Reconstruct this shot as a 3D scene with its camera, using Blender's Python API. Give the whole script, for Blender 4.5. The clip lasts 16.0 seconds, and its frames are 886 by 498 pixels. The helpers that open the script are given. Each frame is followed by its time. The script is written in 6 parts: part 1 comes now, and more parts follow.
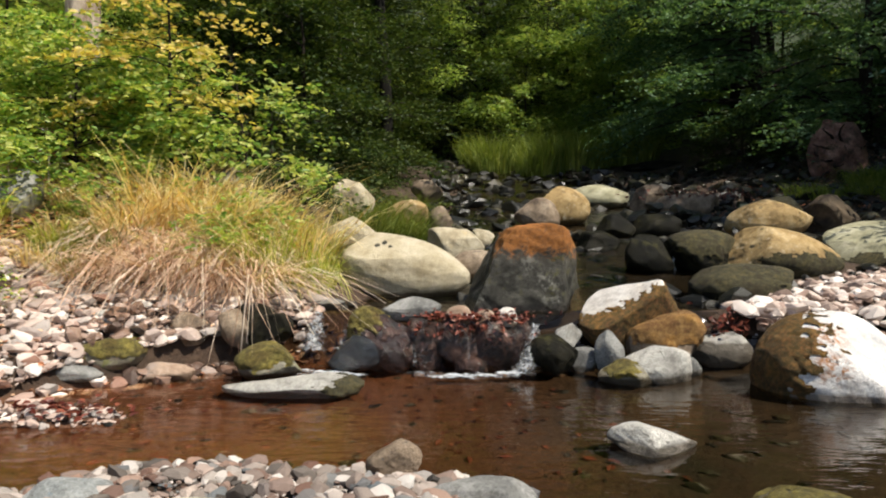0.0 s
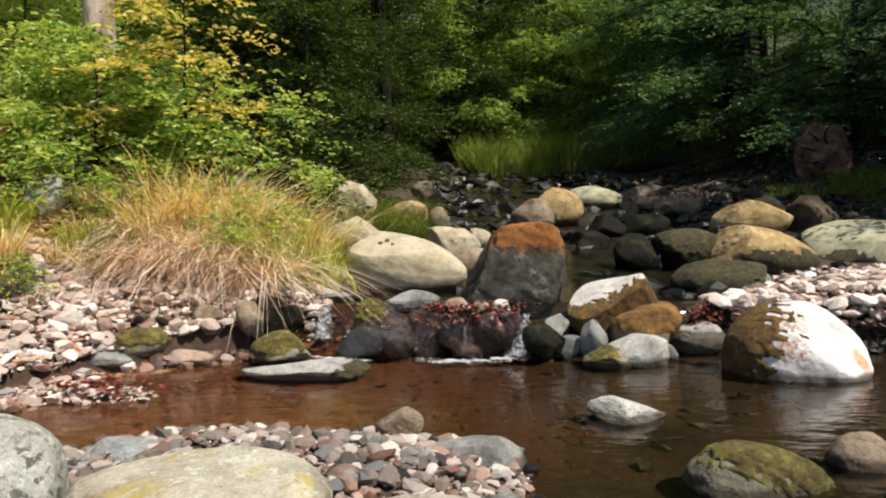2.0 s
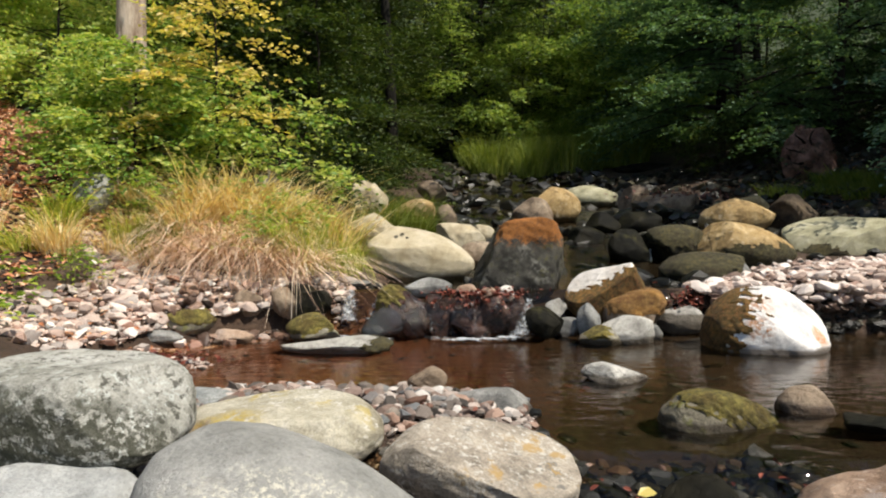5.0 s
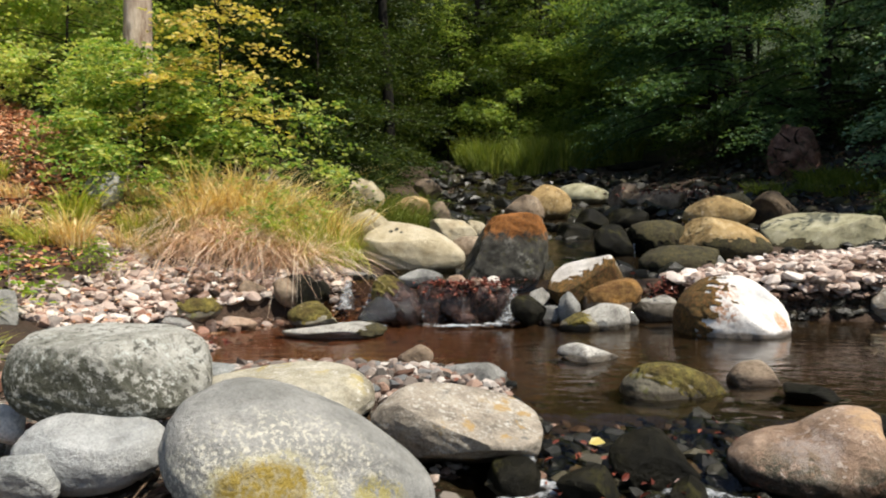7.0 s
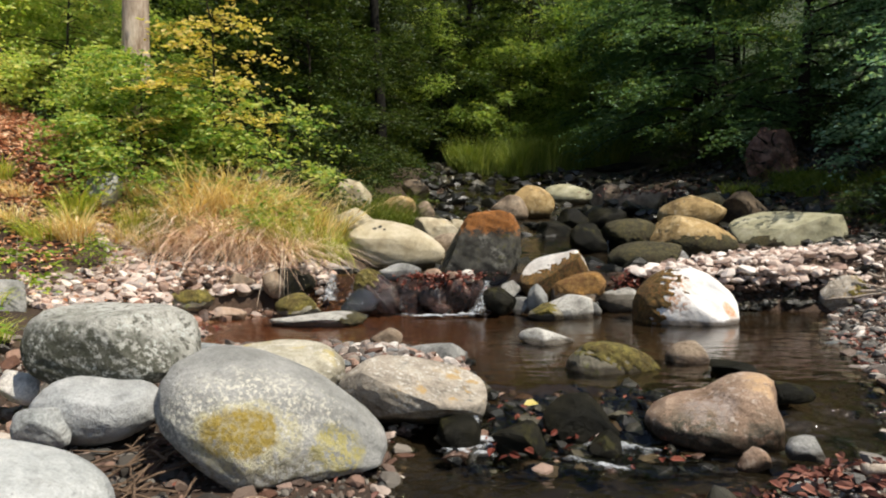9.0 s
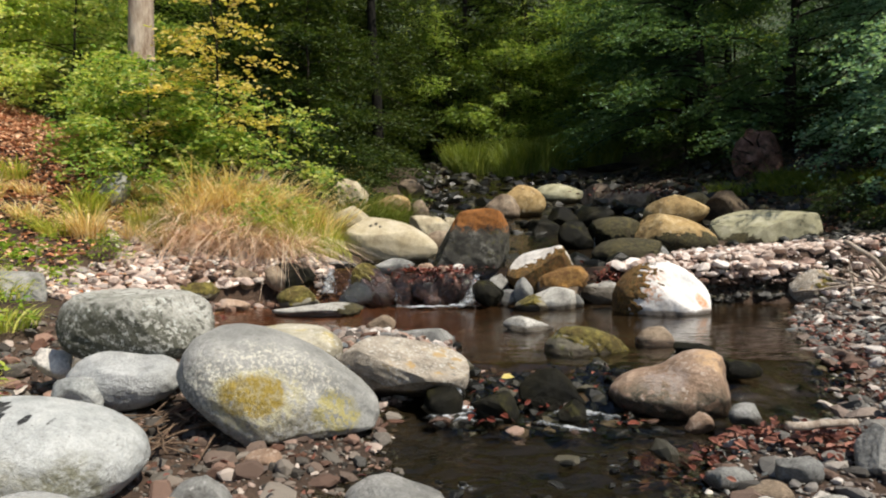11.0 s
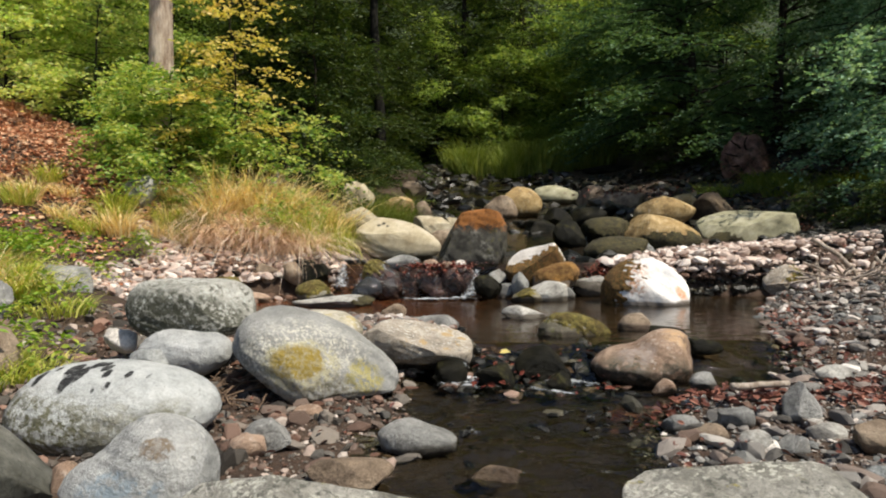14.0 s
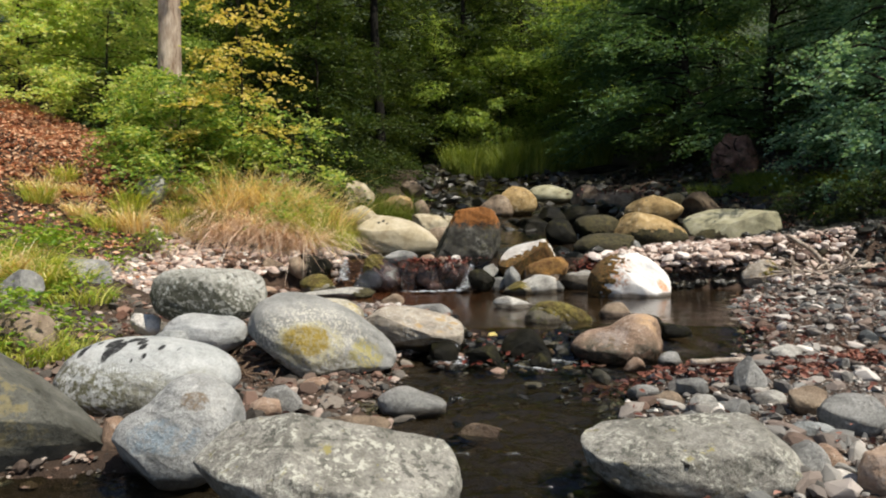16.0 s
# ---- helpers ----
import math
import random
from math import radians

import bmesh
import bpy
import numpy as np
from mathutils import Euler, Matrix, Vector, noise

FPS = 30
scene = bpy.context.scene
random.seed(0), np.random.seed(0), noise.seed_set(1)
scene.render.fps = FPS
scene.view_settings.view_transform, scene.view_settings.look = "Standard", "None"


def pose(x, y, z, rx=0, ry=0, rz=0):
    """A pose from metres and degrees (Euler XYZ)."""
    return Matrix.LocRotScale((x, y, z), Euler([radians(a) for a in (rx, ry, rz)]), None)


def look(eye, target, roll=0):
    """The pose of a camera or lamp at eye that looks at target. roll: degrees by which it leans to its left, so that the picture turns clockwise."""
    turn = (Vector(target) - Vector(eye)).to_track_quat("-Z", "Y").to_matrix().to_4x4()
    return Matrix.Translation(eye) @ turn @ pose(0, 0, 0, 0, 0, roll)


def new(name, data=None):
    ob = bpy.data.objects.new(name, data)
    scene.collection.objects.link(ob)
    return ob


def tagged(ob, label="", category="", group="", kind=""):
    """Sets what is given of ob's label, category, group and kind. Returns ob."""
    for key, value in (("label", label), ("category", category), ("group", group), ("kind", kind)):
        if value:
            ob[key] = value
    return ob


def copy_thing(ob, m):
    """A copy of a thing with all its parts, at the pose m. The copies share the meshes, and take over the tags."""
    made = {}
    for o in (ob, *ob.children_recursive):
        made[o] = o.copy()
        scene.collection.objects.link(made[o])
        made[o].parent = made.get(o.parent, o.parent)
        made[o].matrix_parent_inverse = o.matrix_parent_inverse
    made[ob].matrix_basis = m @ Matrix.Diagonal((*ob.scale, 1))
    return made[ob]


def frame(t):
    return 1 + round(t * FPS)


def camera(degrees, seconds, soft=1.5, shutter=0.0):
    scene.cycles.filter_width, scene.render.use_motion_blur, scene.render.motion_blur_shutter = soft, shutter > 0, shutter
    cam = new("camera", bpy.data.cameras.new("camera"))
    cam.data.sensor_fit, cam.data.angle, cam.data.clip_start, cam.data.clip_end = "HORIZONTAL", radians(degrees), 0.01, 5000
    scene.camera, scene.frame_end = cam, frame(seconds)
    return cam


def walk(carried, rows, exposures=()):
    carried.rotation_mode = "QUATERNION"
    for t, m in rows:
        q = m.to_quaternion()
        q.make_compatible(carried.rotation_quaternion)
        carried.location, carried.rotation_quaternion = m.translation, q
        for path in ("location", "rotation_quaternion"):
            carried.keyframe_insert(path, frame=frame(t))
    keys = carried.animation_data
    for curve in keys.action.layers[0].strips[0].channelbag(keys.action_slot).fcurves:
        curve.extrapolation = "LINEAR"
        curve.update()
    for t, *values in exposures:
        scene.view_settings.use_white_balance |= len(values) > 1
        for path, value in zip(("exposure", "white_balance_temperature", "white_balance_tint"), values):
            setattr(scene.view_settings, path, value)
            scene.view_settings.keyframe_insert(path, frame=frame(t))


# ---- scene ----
cam = camera(68.0, 16.0, soft=2.05)
PATH = [
    (0, (0.054, 0.117, 1.035), (-0.001, 2.114, 0.951), -0.3),
    (0.5, (0.067, 0.009, 1.032), (0.012, 2.007, 0.949), -0.4),
    (1, (0.073, -0.097, 1.027), (0.019, 1.9, 0.945), -0.4),
    (1.5, (0.077, -0.201, 1.021), (0.024, 1.797, 0.94), -0.4),
    (2, (0.068, -0.299, 1.019), (0.016, 1.699, 0.938), -0.4),
    (2.5, (0.046, -0.407, 1.017), (-0.004, 1.591, 0.936), -0.3),
    (3, (0.026, -0.513, 1.015), (-0.025, 1.485, 0.934), -0.4),
    (3.5, (-0.007, -0.628, 1.009), (-0.056, 1.37, 0.929), -0.4),
    (4, (-0.038, -0.741, 1.001), (-0.086, 1.257, 0.92), -0.3),
    (6.5, (0.006, -1.247, 0.947), (-0.039, 0.751, 0.863), -0.4),
    (7, (0.052, -1.348, 0.941), (0.007, 0.649, 0.855), -0.4),
    (7.5, (0.111, -1.459, 0.93), (0.066, 0.539, 0.845), -0.4),
    (8, (0.174, -1.57, 0.917), (0.129, 0.428, 0.835), -0.5),
    (8.5, (0.222, -1.683, 0.909), (0.181, 0.315, 0.826), -0.5),
    (9, (0.261, -1.79, 0.899), (0.223, 0.208, 0.817), -0.4),
    (11.5, (0.328, -2.302, 0.865), (0.298, -0.304, 0.783), -0.4),
    (12, (0.326, -2.413, 0.864), (0.296, -0.415, 0.781), -0.4),
    (12.5, (0.312, -2.51, 0.862), (0.284, -0.512, 0.779), -0.4),
    (13, (0.299, -2.627, 0.866), (0.272, -0.628, 0.783), -0.4),
    (13.5, (0.283, -2.728, 0.866), (0.257, -0.73, 0.784), -0.4),
    (14, (0.279, -2.843, 0.86), (0.253, -0.845, 0.779), -0.4),
    (14.5, (0.282, -2.95, 0.859), (0.257, -0.951, 0.777), -0.4),
    (15, (0.294, -3.064, 0.848), (0.268, -1.066, 0.766), -0.3),
    (15.5, (0.309, -3.172, 0.838), (0.283, -1.173, 0.757), -0.4),
    (16, (0.329, -3.287, 0.825), (0.303, -1.288, 0.744), -0.4),
]
walk(cam, [(t, look(eye, target, roll)) for t, eye, target, roll in PATH], exposures=[(0, 0.29), (4, 0.25), (9, 0.23), (16, 0.14)])

# ---- sky and sun ----
SUN_TO = Vector((0.41, -0.31, 0.86)).normalized()
world = bpy.data.worlds.new("sky")
scene.world = world
world.use_nodes = True
wn = world.node_tree
sky = wn.nodes.new("ShaderNodeTexSky")
sky.sky_type = "NISHITA"
sky.sun_disc = False
sky.sun_elevation = math.asin(SUN_TO.z)
sky.sun_rotation = math.atan2(SUN_TO.x, SUN_TO.y)
wn.nodes["Background"].inputs["Strength"].default_value = 0.10
wn.links.new(sky.outputs["Color"], wn.nodes["Background"].inputs["Color"])
sun = new("sun", bpy.data.lights.new("sun", "SUN"))
sun.data.energy, sun.data.angle, sun.data.color = 5.5, radians(0.6), (1.0, 0.93, 0.82)
sun.matrix_world = look((0, 0, 30), Vector((0, 0, 30)) - SUN_TO)


# ---- materials ----
def shader(name):
    m = bpy.data.materials.new(name)
    m.use_nodes = True
    t = m.node_tree
    return m, t, t.nodes["Principled BSDF"], t.nodes["Material Output"]


def node(t, kind, **values):
    n = t.nodes.new(kind)
    for key, value in values.items():
        if key in n.inputs:
            n.inputs[key].default_value = value
    return n


def ramp(t, fac, stops):
    n = t.nodes.new("ShaderNodeValToRGB")
    e = n.color_ramp.elements
    while len(e) < len(stops):
        e.new(0.5)
    for el, (pos, col) in zip(e, stops):
        el.position = pos
        el.color = (*col, 1)
    t.links.new(fac, n.inputs["Fac"])
    return n.outputs["Color"]


def mix(t, fac, a, b, blend="MIX"):
    n = t.nodes.new("ShaderNodeMix")
    n.data_type, n.blend_type = "RGBA", blend
    for socket, value in ((n.inputs[0], fac), (n.inputs[6], a), (n.inputs[7], b)):
        if isinstance(value, (int, float)):
            socket.default_value = value
        elif isinstance(value, tuple):
            socket.default_value = (*value, 1)
        else:
            t.links.new(value, socket)
    return n.outputs[2]


def math_node(t, op, a, b=0.0):
    n = t.nodes.new("ShaderNodeMath")
    n.operation = op
    for socket, value in ((n.inputs[0], a), (n.inputs[1], b)):
        if isinstance(value, (int, float)):
            socket.default_value = value
        else:
            t.links.new(value, socket)
    return n.outputs[0]


def noise_tex(t, coords, scale, detail=5.0, rough=0.6):
    n = node(t, "ShaderNodeTexNoise", Scale=scale, Detail=detail, Roughness=rough)
    t.links.new(coords, n.inputs["Vector"])
    return n.outputs["Fac"]


def step(t, fac, low, high):
    n = node(t, "ShaderNodeMapRange")
    n.interpolation_type = "SMOOTHSTEP"
    n.inputs[1].default_value, n.inputs[2].default_value = low, high
    t.links.new(fac, n.inputs[0])
    return n.outputs[0]


def bump(t, bsdf, height, strength, distance):
    n = node(t, "ShaderNodeBump", Strength=strength, Distance=distance)
    t.links.new(height, n.inputs["Height"])
    t.links.new(n.outputs["Normal"], bsdf.inputs["Normal"])


def coords_of(t, varied=True):
    """Object coordinates in metres, shifted by a random amount for each object."""
    tc = t.nodes.new("ShaderNodeTexCoord")
    if not varied:
        return tc.outputs["Object"]
    info = t.nodes.new("ShaderNodeObjectInfo")
    add = t.nodes.new("ShaderNodeVectorMath")
    add.operation = "ADD"
    scaled = math_node(t, "MULTIPLY", info.outputs["Random"], 40.0)
    t.links.new(tc.outputs["Object"], add.inputs[0])
    t.links.new(scaled, add.inputs[1])
    return add.outputs[0]


def rock_material(name, dark, mid, light, spots=(), rough=0.75, patches=(), contrast=1.0, gloss=0.3):
    """Weathered stone: cloudy colour, fine grain, blotches of lichen (colour, scale, threshold) and patches
    (centre in object metres, radius, colour)."""
    m, t, b, _ = shader(name)
    c = coords_of(t)
    big = noise_tex(t, c, 4.5, 6, 0.62)
    col = ramp(t, big, [(0.30, dark), (0.50, mid), (0.68, light)])
    grain = noise_tex(t, c, 85, 4, 0.75)
    grain_c = ramp(t, grain, [(0.40, (0.62, 0.61, 0.59)), (0.52, (0.98, 0.97, 0.95)), (0.62, (1.2, 1.18, 1.15))])
    col = mix(t, 0.6 * contrast, col, grain_c, "MULTIPLY")
    blotch = ramp(t, noise_tex(t, c, 19, 7, 0.72), [(0.36, (0.55, 0.53, 0.5)), (0.5, (1.0, 1.0, 1.0)), (0.66, (1.2, 1.18, 1.14))])
    col = mix(t, 0.6 * contrast, col, blotch, "MULTIPLY")
    pits = step(t, noise_tex(t, c, 120, 3, 0.6), 0.60, 0.66)
    col = mix(t, math_node(t, "MULTIPLY", pits, 0.45 * contrast), col, mix(t, 1.0, col, (0.30, 0.28, 0.25), "MULTIPLY"))
    for colour, scale, low in spots:
        f = math_node(t, "MULTIPLY", step(t, noise_tex(t, c, scale, 6, 0.7), low - 0.03, low + 0.04), step(t, noise_tex(t, c, scale * 0.2, 3, 0.5), 0.40, 0.58))
        col = mix(t, math_node(t, "MULTIPLY", f, 0.85), col, colour)
    plain = coords_of(t, False)
    for centre, radius, colour, *more in patches:
        strength, depth, *fleck = more or (0.85, 1.0)
        d = node(t, "ShaderNodeVectorMath")
        d.operation = "DISTANCE"
        squash = node(t, "ShaderNodeMapping")
        squash.inputs["Scale"].default_value = (1, depth, depth)
        t.links.new(plain, squash.inputs["Vector"])
        d.inputs[1].default_value = (centre[0], centre[1] * depth, centre[2] * depth)
        t.links.new(squash.outputs["Vector"], d.inputs[0])
        wob = math_node(t, "MULTIPLY", noise_tex(t, c, 16 if radius > 0.05 else 40, 5, 0.75), radius * 1.1)
        f = step(t, math_node(t, "ADD", d.outputs["Value"], wob), radius * 1.9, radius * (1.2 if depth == 1.0 else 1.6))
        speck = math_node(t, "MULTIPLY", step(t, noise_tex(t, c, 38, 5, 0.7), 0.40, 0.56), 0.5)
        f = math_node(t, "MINIMUM", math_node(t, "MULTIPLY", f, math_node(t, "ADD", strength - 0.5, speck)), 1.0)
        if fleck:
            f = math_node(t, "MULTIPLY", f, step(t, noise_tex(t, c, fleck[0], 5, 0.7), fleck[1] - 0.03, fleck[1] + 0.03))
        col = mix(t, f, col, colour)
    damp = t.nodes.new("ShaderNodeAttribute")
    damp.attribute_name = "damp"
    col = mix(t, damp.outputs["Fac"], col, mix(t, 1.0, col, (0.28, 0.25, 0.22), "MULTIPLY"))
    t.links.new(col, b.inputs["Base Color"])
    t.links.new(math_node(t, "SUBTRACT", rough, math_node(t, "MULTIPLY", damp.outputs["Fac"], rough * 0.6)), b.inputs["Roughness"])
    b.inputs["Specular IOR Level"].default_value = gloss
    height = math_node(t, "ADD", math_node(t, "MULTIPLY", noise_tex(t, c, 16, 7, 0.7), 0.9), math_node(t, "ADD", math_node(t, "MULTIPLY", noise_tex(t, c, 42, 5, 0.7), 0.5), math_node(t, "MULTIPLY", grain, 0.4)))
    bump(t, b, height, 0.9, 0.02)
    return m


STONE_PALE = rock_material("pale_stone", (0.45, 0.40, 0.35), (0.70, 0.66, 0.60), (0.80, 0.77, 0.72), [((0.25, 0.24, 0.22), 9, 0.64)])
STONE_WHITE = rock_material("white_stone", (0.58, 0.53, 0.49), (0.78, 0.75, 0.71), (0.84, 0.82, 0.79), [((0.40, 0.36, 0.33), 9, 0.68)], contrast=0.5, patches=[((0.33, -0.26, 0.06), 0.09, (0.62, 0.30, 0.15), 1.0, 1.0), ((0.25, -0.16, 0.30), 0.12, (0.36, 0.37, 0.38)), ((-0.20, -0.36, 0.12), 0.10, (0.42, 0.20, 0.09), 1.0, 1.0, 26, 0.5), ((-0.14, -0.20, 0.28), 0.10, (0.42, 0.20, 0.09), 1.0, 1.0, 26, 0.5)])
STONE_CAPPED = rock_material("white_topped_stone", (0.52, 0.47, 0.41), (0.74, 0.70, 0.64), (0.80, 0.77, 0.72), [], contrast=0.6)
STONE_GROOVED = rock_material("bluish_white_stone", (0.22, 0.225, 0.215), (0.37, 0.375, 0.36), (0.50, 0.50, 0.475), [((0.56, 0.55, 0.51), 30, 0.60), ((0.12, 0.12, 0.10), 18, 0.64)], patches=[((0.0, -0.18, 0.04), 0.13, (0.20, 0.265, 0.31), 0.7, 2.2, 11, 0.44), ((0.12, -0.12, 0.17), 0.05, (0.17, 0.125, 0.08), 0.9, 1.5, 18, 0.42)], contrast=0.8)
STONE_SPECKLED = rock_material("speckled_stone", (0.20, 0.20, 0.165), (0.40, 0.395, 0.35), (0.54, 0.53, 0.485), [((0.58, 0.61, 0.56), 44, 0.56), ((0.10, 0.10, 0.07), 15, 0.56), ((0.05, 0.048, 0.035), 34, 0.55)], contrast=0.8, patches=[((-0.26, -0.26, -0.08), 0.22, (0.06, 0.062, 0.042), 1.2, 1.0, 26, 0.45), ((0.0, -0.30, -0.08), 0.22, (0.065, 0.066, 0.045), 1.2, 1.0, 26, 0.46), ((0.24, -0.26, -0.09), 0.18, (0.07, 0.07, 0.05), 1.2, 1.0, 26, 0.47), ((0.06, -0.20, 0.12), 0.035, (0.03, 0.03, 0.025), 1.3, 1.0)])
STONE_PALE_BLUE = rock_material("pale_bluish_stone", (0.26, 0.27, 0.265), (0.42, 0.43, 0.42), (0.54, 0.545, 0.53), [((0.20, 0.20, 0.18), 12, 0.64)], contrast=0.6)
STONE_LICHEN = rock_material("grey_stone_with_yellow_lichen", (0.19, 0.19, 0.175), (0.285, 0.285, 0.265), (0.38, 0.375, 0.35), [((0.14, 0.13, 0.10), 6, 0.62)], patches=[((0.0, -0.30, -0.06), 0.36, (0.58, 0.55, 0.45), 1.0, 1.3, 60, 0.53), ((0.0, -0.31, 0.03), 0.19, (0.46, 0.42, 0.26), 0.9, 1.7, 40, 0.46), ((-0.02, -0.32, 0.05), 0.13, (0.29, 0.21, 0.04), 1.0, 1.7, 13, 0.41), ((0.33, -0.18, -0.06), 0.12, (0.33, 0.29, 0.10), 0.95, 1.3, 30, 0.45), ((-0.25, -0.22, -0.20), 0.2, (0.12, 0.11, 0.08), 1.0, 1.0, 30, 0.48), ((0.1, -0.25, -0.22), 0.18, (0.11, 0.10, 0.07), 1.0, 1.0, 30, 0.47)], contrast=0.6)
STONE_YELLOW = rock_material("yellowish_stone", (0.26, 0.23, 0.16), (0.47, 0.435, 0.335), (0.62, 0.585, 0.48), [((0.45, 0.35, 0.10), 6, 0.57), ((0.68, 0.65, 0.58), 22, 0.58), ((0.14, 0.13, 0.09), 18, 0.64)], contrast=0.8, patches=[((-0.18, -0.20, 0.09), 0.15, (0.44, 0.33, 0.07), 0.9, 1.0, 16, 0.44), ((-0.34, -0.20, 0.0), 0.13, (0.26, 0.15, 0.06), 1.0, 1.0, 14, 0.42)])
STONE_TAN = rock_material("tan_stone", (0.17, 0.15, 0.12), (0.38, 0.33, 0.265), (0.50, 0.45, 0.37), [((0.13, 0.13, 0.12), 18, 0.56), ((0.60, 0.57, 0.50), 40, 0.55), ((0.42, 0.28, 0.11), 9, 0.60)])
BLACK_LICHEN, OLIVE_CRUST = (0.02, 0.02, 0.02), (0.13, 0.125, 0.07)
STONE_SPOTTED = rock_material("white_stone_with_black_spots", (0.33, 0.345, 0.335), (0.47, 0.485, 0.47), (0.58, 0.59, 0.565), [((0.10, 0.095, 0.08), 30, 0.66)], contrast=0.6, patches=[((x, y, z), s, BLACK_LICHEN, 1.3, 0.4) for x, y, z, s in ((-0.22, -0.06, 0.17, 0.014), (-0.14, -0.08, 0.18, 0.026), (-0.09, -0.13, 0.17, 0.026), (-0.12, -0.18, 0.15, 0.022), (-0.06, -0.03, 0.19, 0.020), (0.0, -0.07, 0.19, 0.017), (-0.03, -0.02, 0.2, 0.015), (0.03, -0.13, 0.18, 0.014), (0.12, -0.12, 0.16, 0.015), (0.07, -0.20, 0.13, 0.015), (0.20, -0.10, 0.14, 0.014), (0.16, -0.20, 0.1, 0.015), (0.02, -0.22, 0.12, 0.013), (0.26, -0.16, 0.08, 0.014), (-0.28, -0.10, 0.13, 0.024))] + [((-0.36, -0.12, 0.06), 0.07, (0.06, 0.05, 0.03)), ((-0.30, -0.24, -0.02), 0.17, OLIVE_CRUST, 1.0, 1.0, 30, 0.48), ((-0.10, -0.30, -0.05), 0.17, OLIVE_CRUST, 1.0, 1.0, 30, 0.48), ((0.12, -0.28, -0.06), 0.14, (0.20, 0.19, 0.13)), ((0.3, -0.2, -0.04), 0.12, OLIVE_CRUST)])
STONE_BLUE = rock_material("bluish_stone", (0.19, 0.205, 0.20), (0.36, 0.375, 0.365), (0.48, 0.49, 0.47), [((0.22, 0.28, 0.32), 7, 0.60), ((0.56, 0.55, 0.51), 20, 0.66)])
STONE_LICHENED = rock_material("lichen_mottled_stone", (0.15, 0.145, 0.12), (0.28, 0.27, 0.235), (0.40, 0.385, 0.34), [((0.08, 0.08, 0.065), 26, 0.55), ((0.56, 0.55, 0.46), 44, 0.54), ((0.30, 0.26, 0.08), 14, 0.62)])
STONE_RED = rock_material("reddish_stone", (0.17, 0.105, 0.065), (0.34, 0.235, 0.165), (0.46, 0.34, 0.25), [((0.13, 0.10, 0.07), 20, 0.64), ((0.50, 0.42, 0.35), 34, 0.58)], contrast=0.7, patches=[((-0.20, -0.24, -0.10), 0.20, (0.10, 0.09, 0.06), 1.0, 1.0, 22, 0.45), ((0.14, -0.26, -0.12), 0.16, (0.09, 0.08, 0.055), 1.0, 1.0, 22, 0.45), ((0.20, -0.10, 0.17), 0.10, (0.50, 0.33, 0.18), 0.9, 1.0, 18, 0.42), ((-0.10, -0.16, 0.10), 0.12, (0.30, 0.25, 0.22), 0.8, 1.0, 18, 0.45)])
ROOT_SOIL = rock_material("red_root_soil", (0.06, 0.03, 0.022), (0.21, 0.11, 0.08), (0.36, 0.21, 0.16), [((0.06, 0.045, 0.03), 8, 0.55)])
STONE_MOSSY = rock_material("stained_stone", (0.08, 0.07, 0.05), (0.20, 0.18, 0.13), (0.34, 0.32, 0.25), [((0.16, 0.16, 0.04), 9, 0.58)])
STONE_BROWN = rock_material("brown_stone", (0.09, 0.065, 0.045), (0.24, 0.18, 0.125), (0.36, 0.29, 0.21), [((0.08, 0.07, 0.06), 15, 0.62)])
STONE_PALE_GREY = rock_material("pale_grey_stone", (0.22, 0.21, 0.19), (0.42, 0.41, 0.37), (0.56, 0.54, 0.49), [((0.18, 0.17, 0.15), 16, 0.64)])
STONE_GREY = rock_material("grey_stone", (0.11, 0.11, 0.105), (0.24, 0.24, 0.225), (0.36, 0.355, 0.335), [((0.45, 0.44, 0.41), 24, 0.64)])
# Wet stone, darkened further: the trees' shade upstream is put into its colour.
STONE_WET_SHADED = rock_material("wet_shade_dark_stone", (0.004, 0.004, 0.003), (0.010, 0.0095, 0.006), (0.028, 0.025, 0.016), [((0.04, 0.037, 0.012), 10, 0.58)], rough=0.5, gloss=0.12)
STONE_WETBROWN = rock_material("wet_brown_stone_face", (0.012, 0.008, 0.006), (0.042, 0.022, 0.015), (0.13, 0.07, 0.05), [((0.012, 0.011, 0.008), 12, 0.52)], rough=0.14, gloss=0.7)
STONE_ORANGE = rock_material("dark_stone_with_orange_cap", (0.012, 0.012, 0.009), (0.040, 0.038, 0.030), (0.10, 0.095, 0.078), [((0.17, 0.165, 0.14), 13, 0.54), ((0.07, 0.065, 0.02), 9, 0.58)], patches=[((0.08, -0.15, 0.68), 1.02, (0.30, 0.115, 0.025), 1.15, 2.5), ((0.22, -0.05, 0.42), 0.13, (0.56, 0.28, 0.11), 1.0, 1.0, 24, 0.46), ((0.34, -0.10, 0.36), 0.06, (0.78, 0.62, 0.5), 1.0, 1.0)])
STONE_CREAM = rock_material("cream_stone", (0.25, 0.20, 0.12), (0.44, 0.38, 0.26), (0.56, 0.50, 0.37), [((0.07, 0.06, 0.04), 12, 0.70), ((0.50, 0.38, 0.18), 5, 0.60)], contrast=0.6)
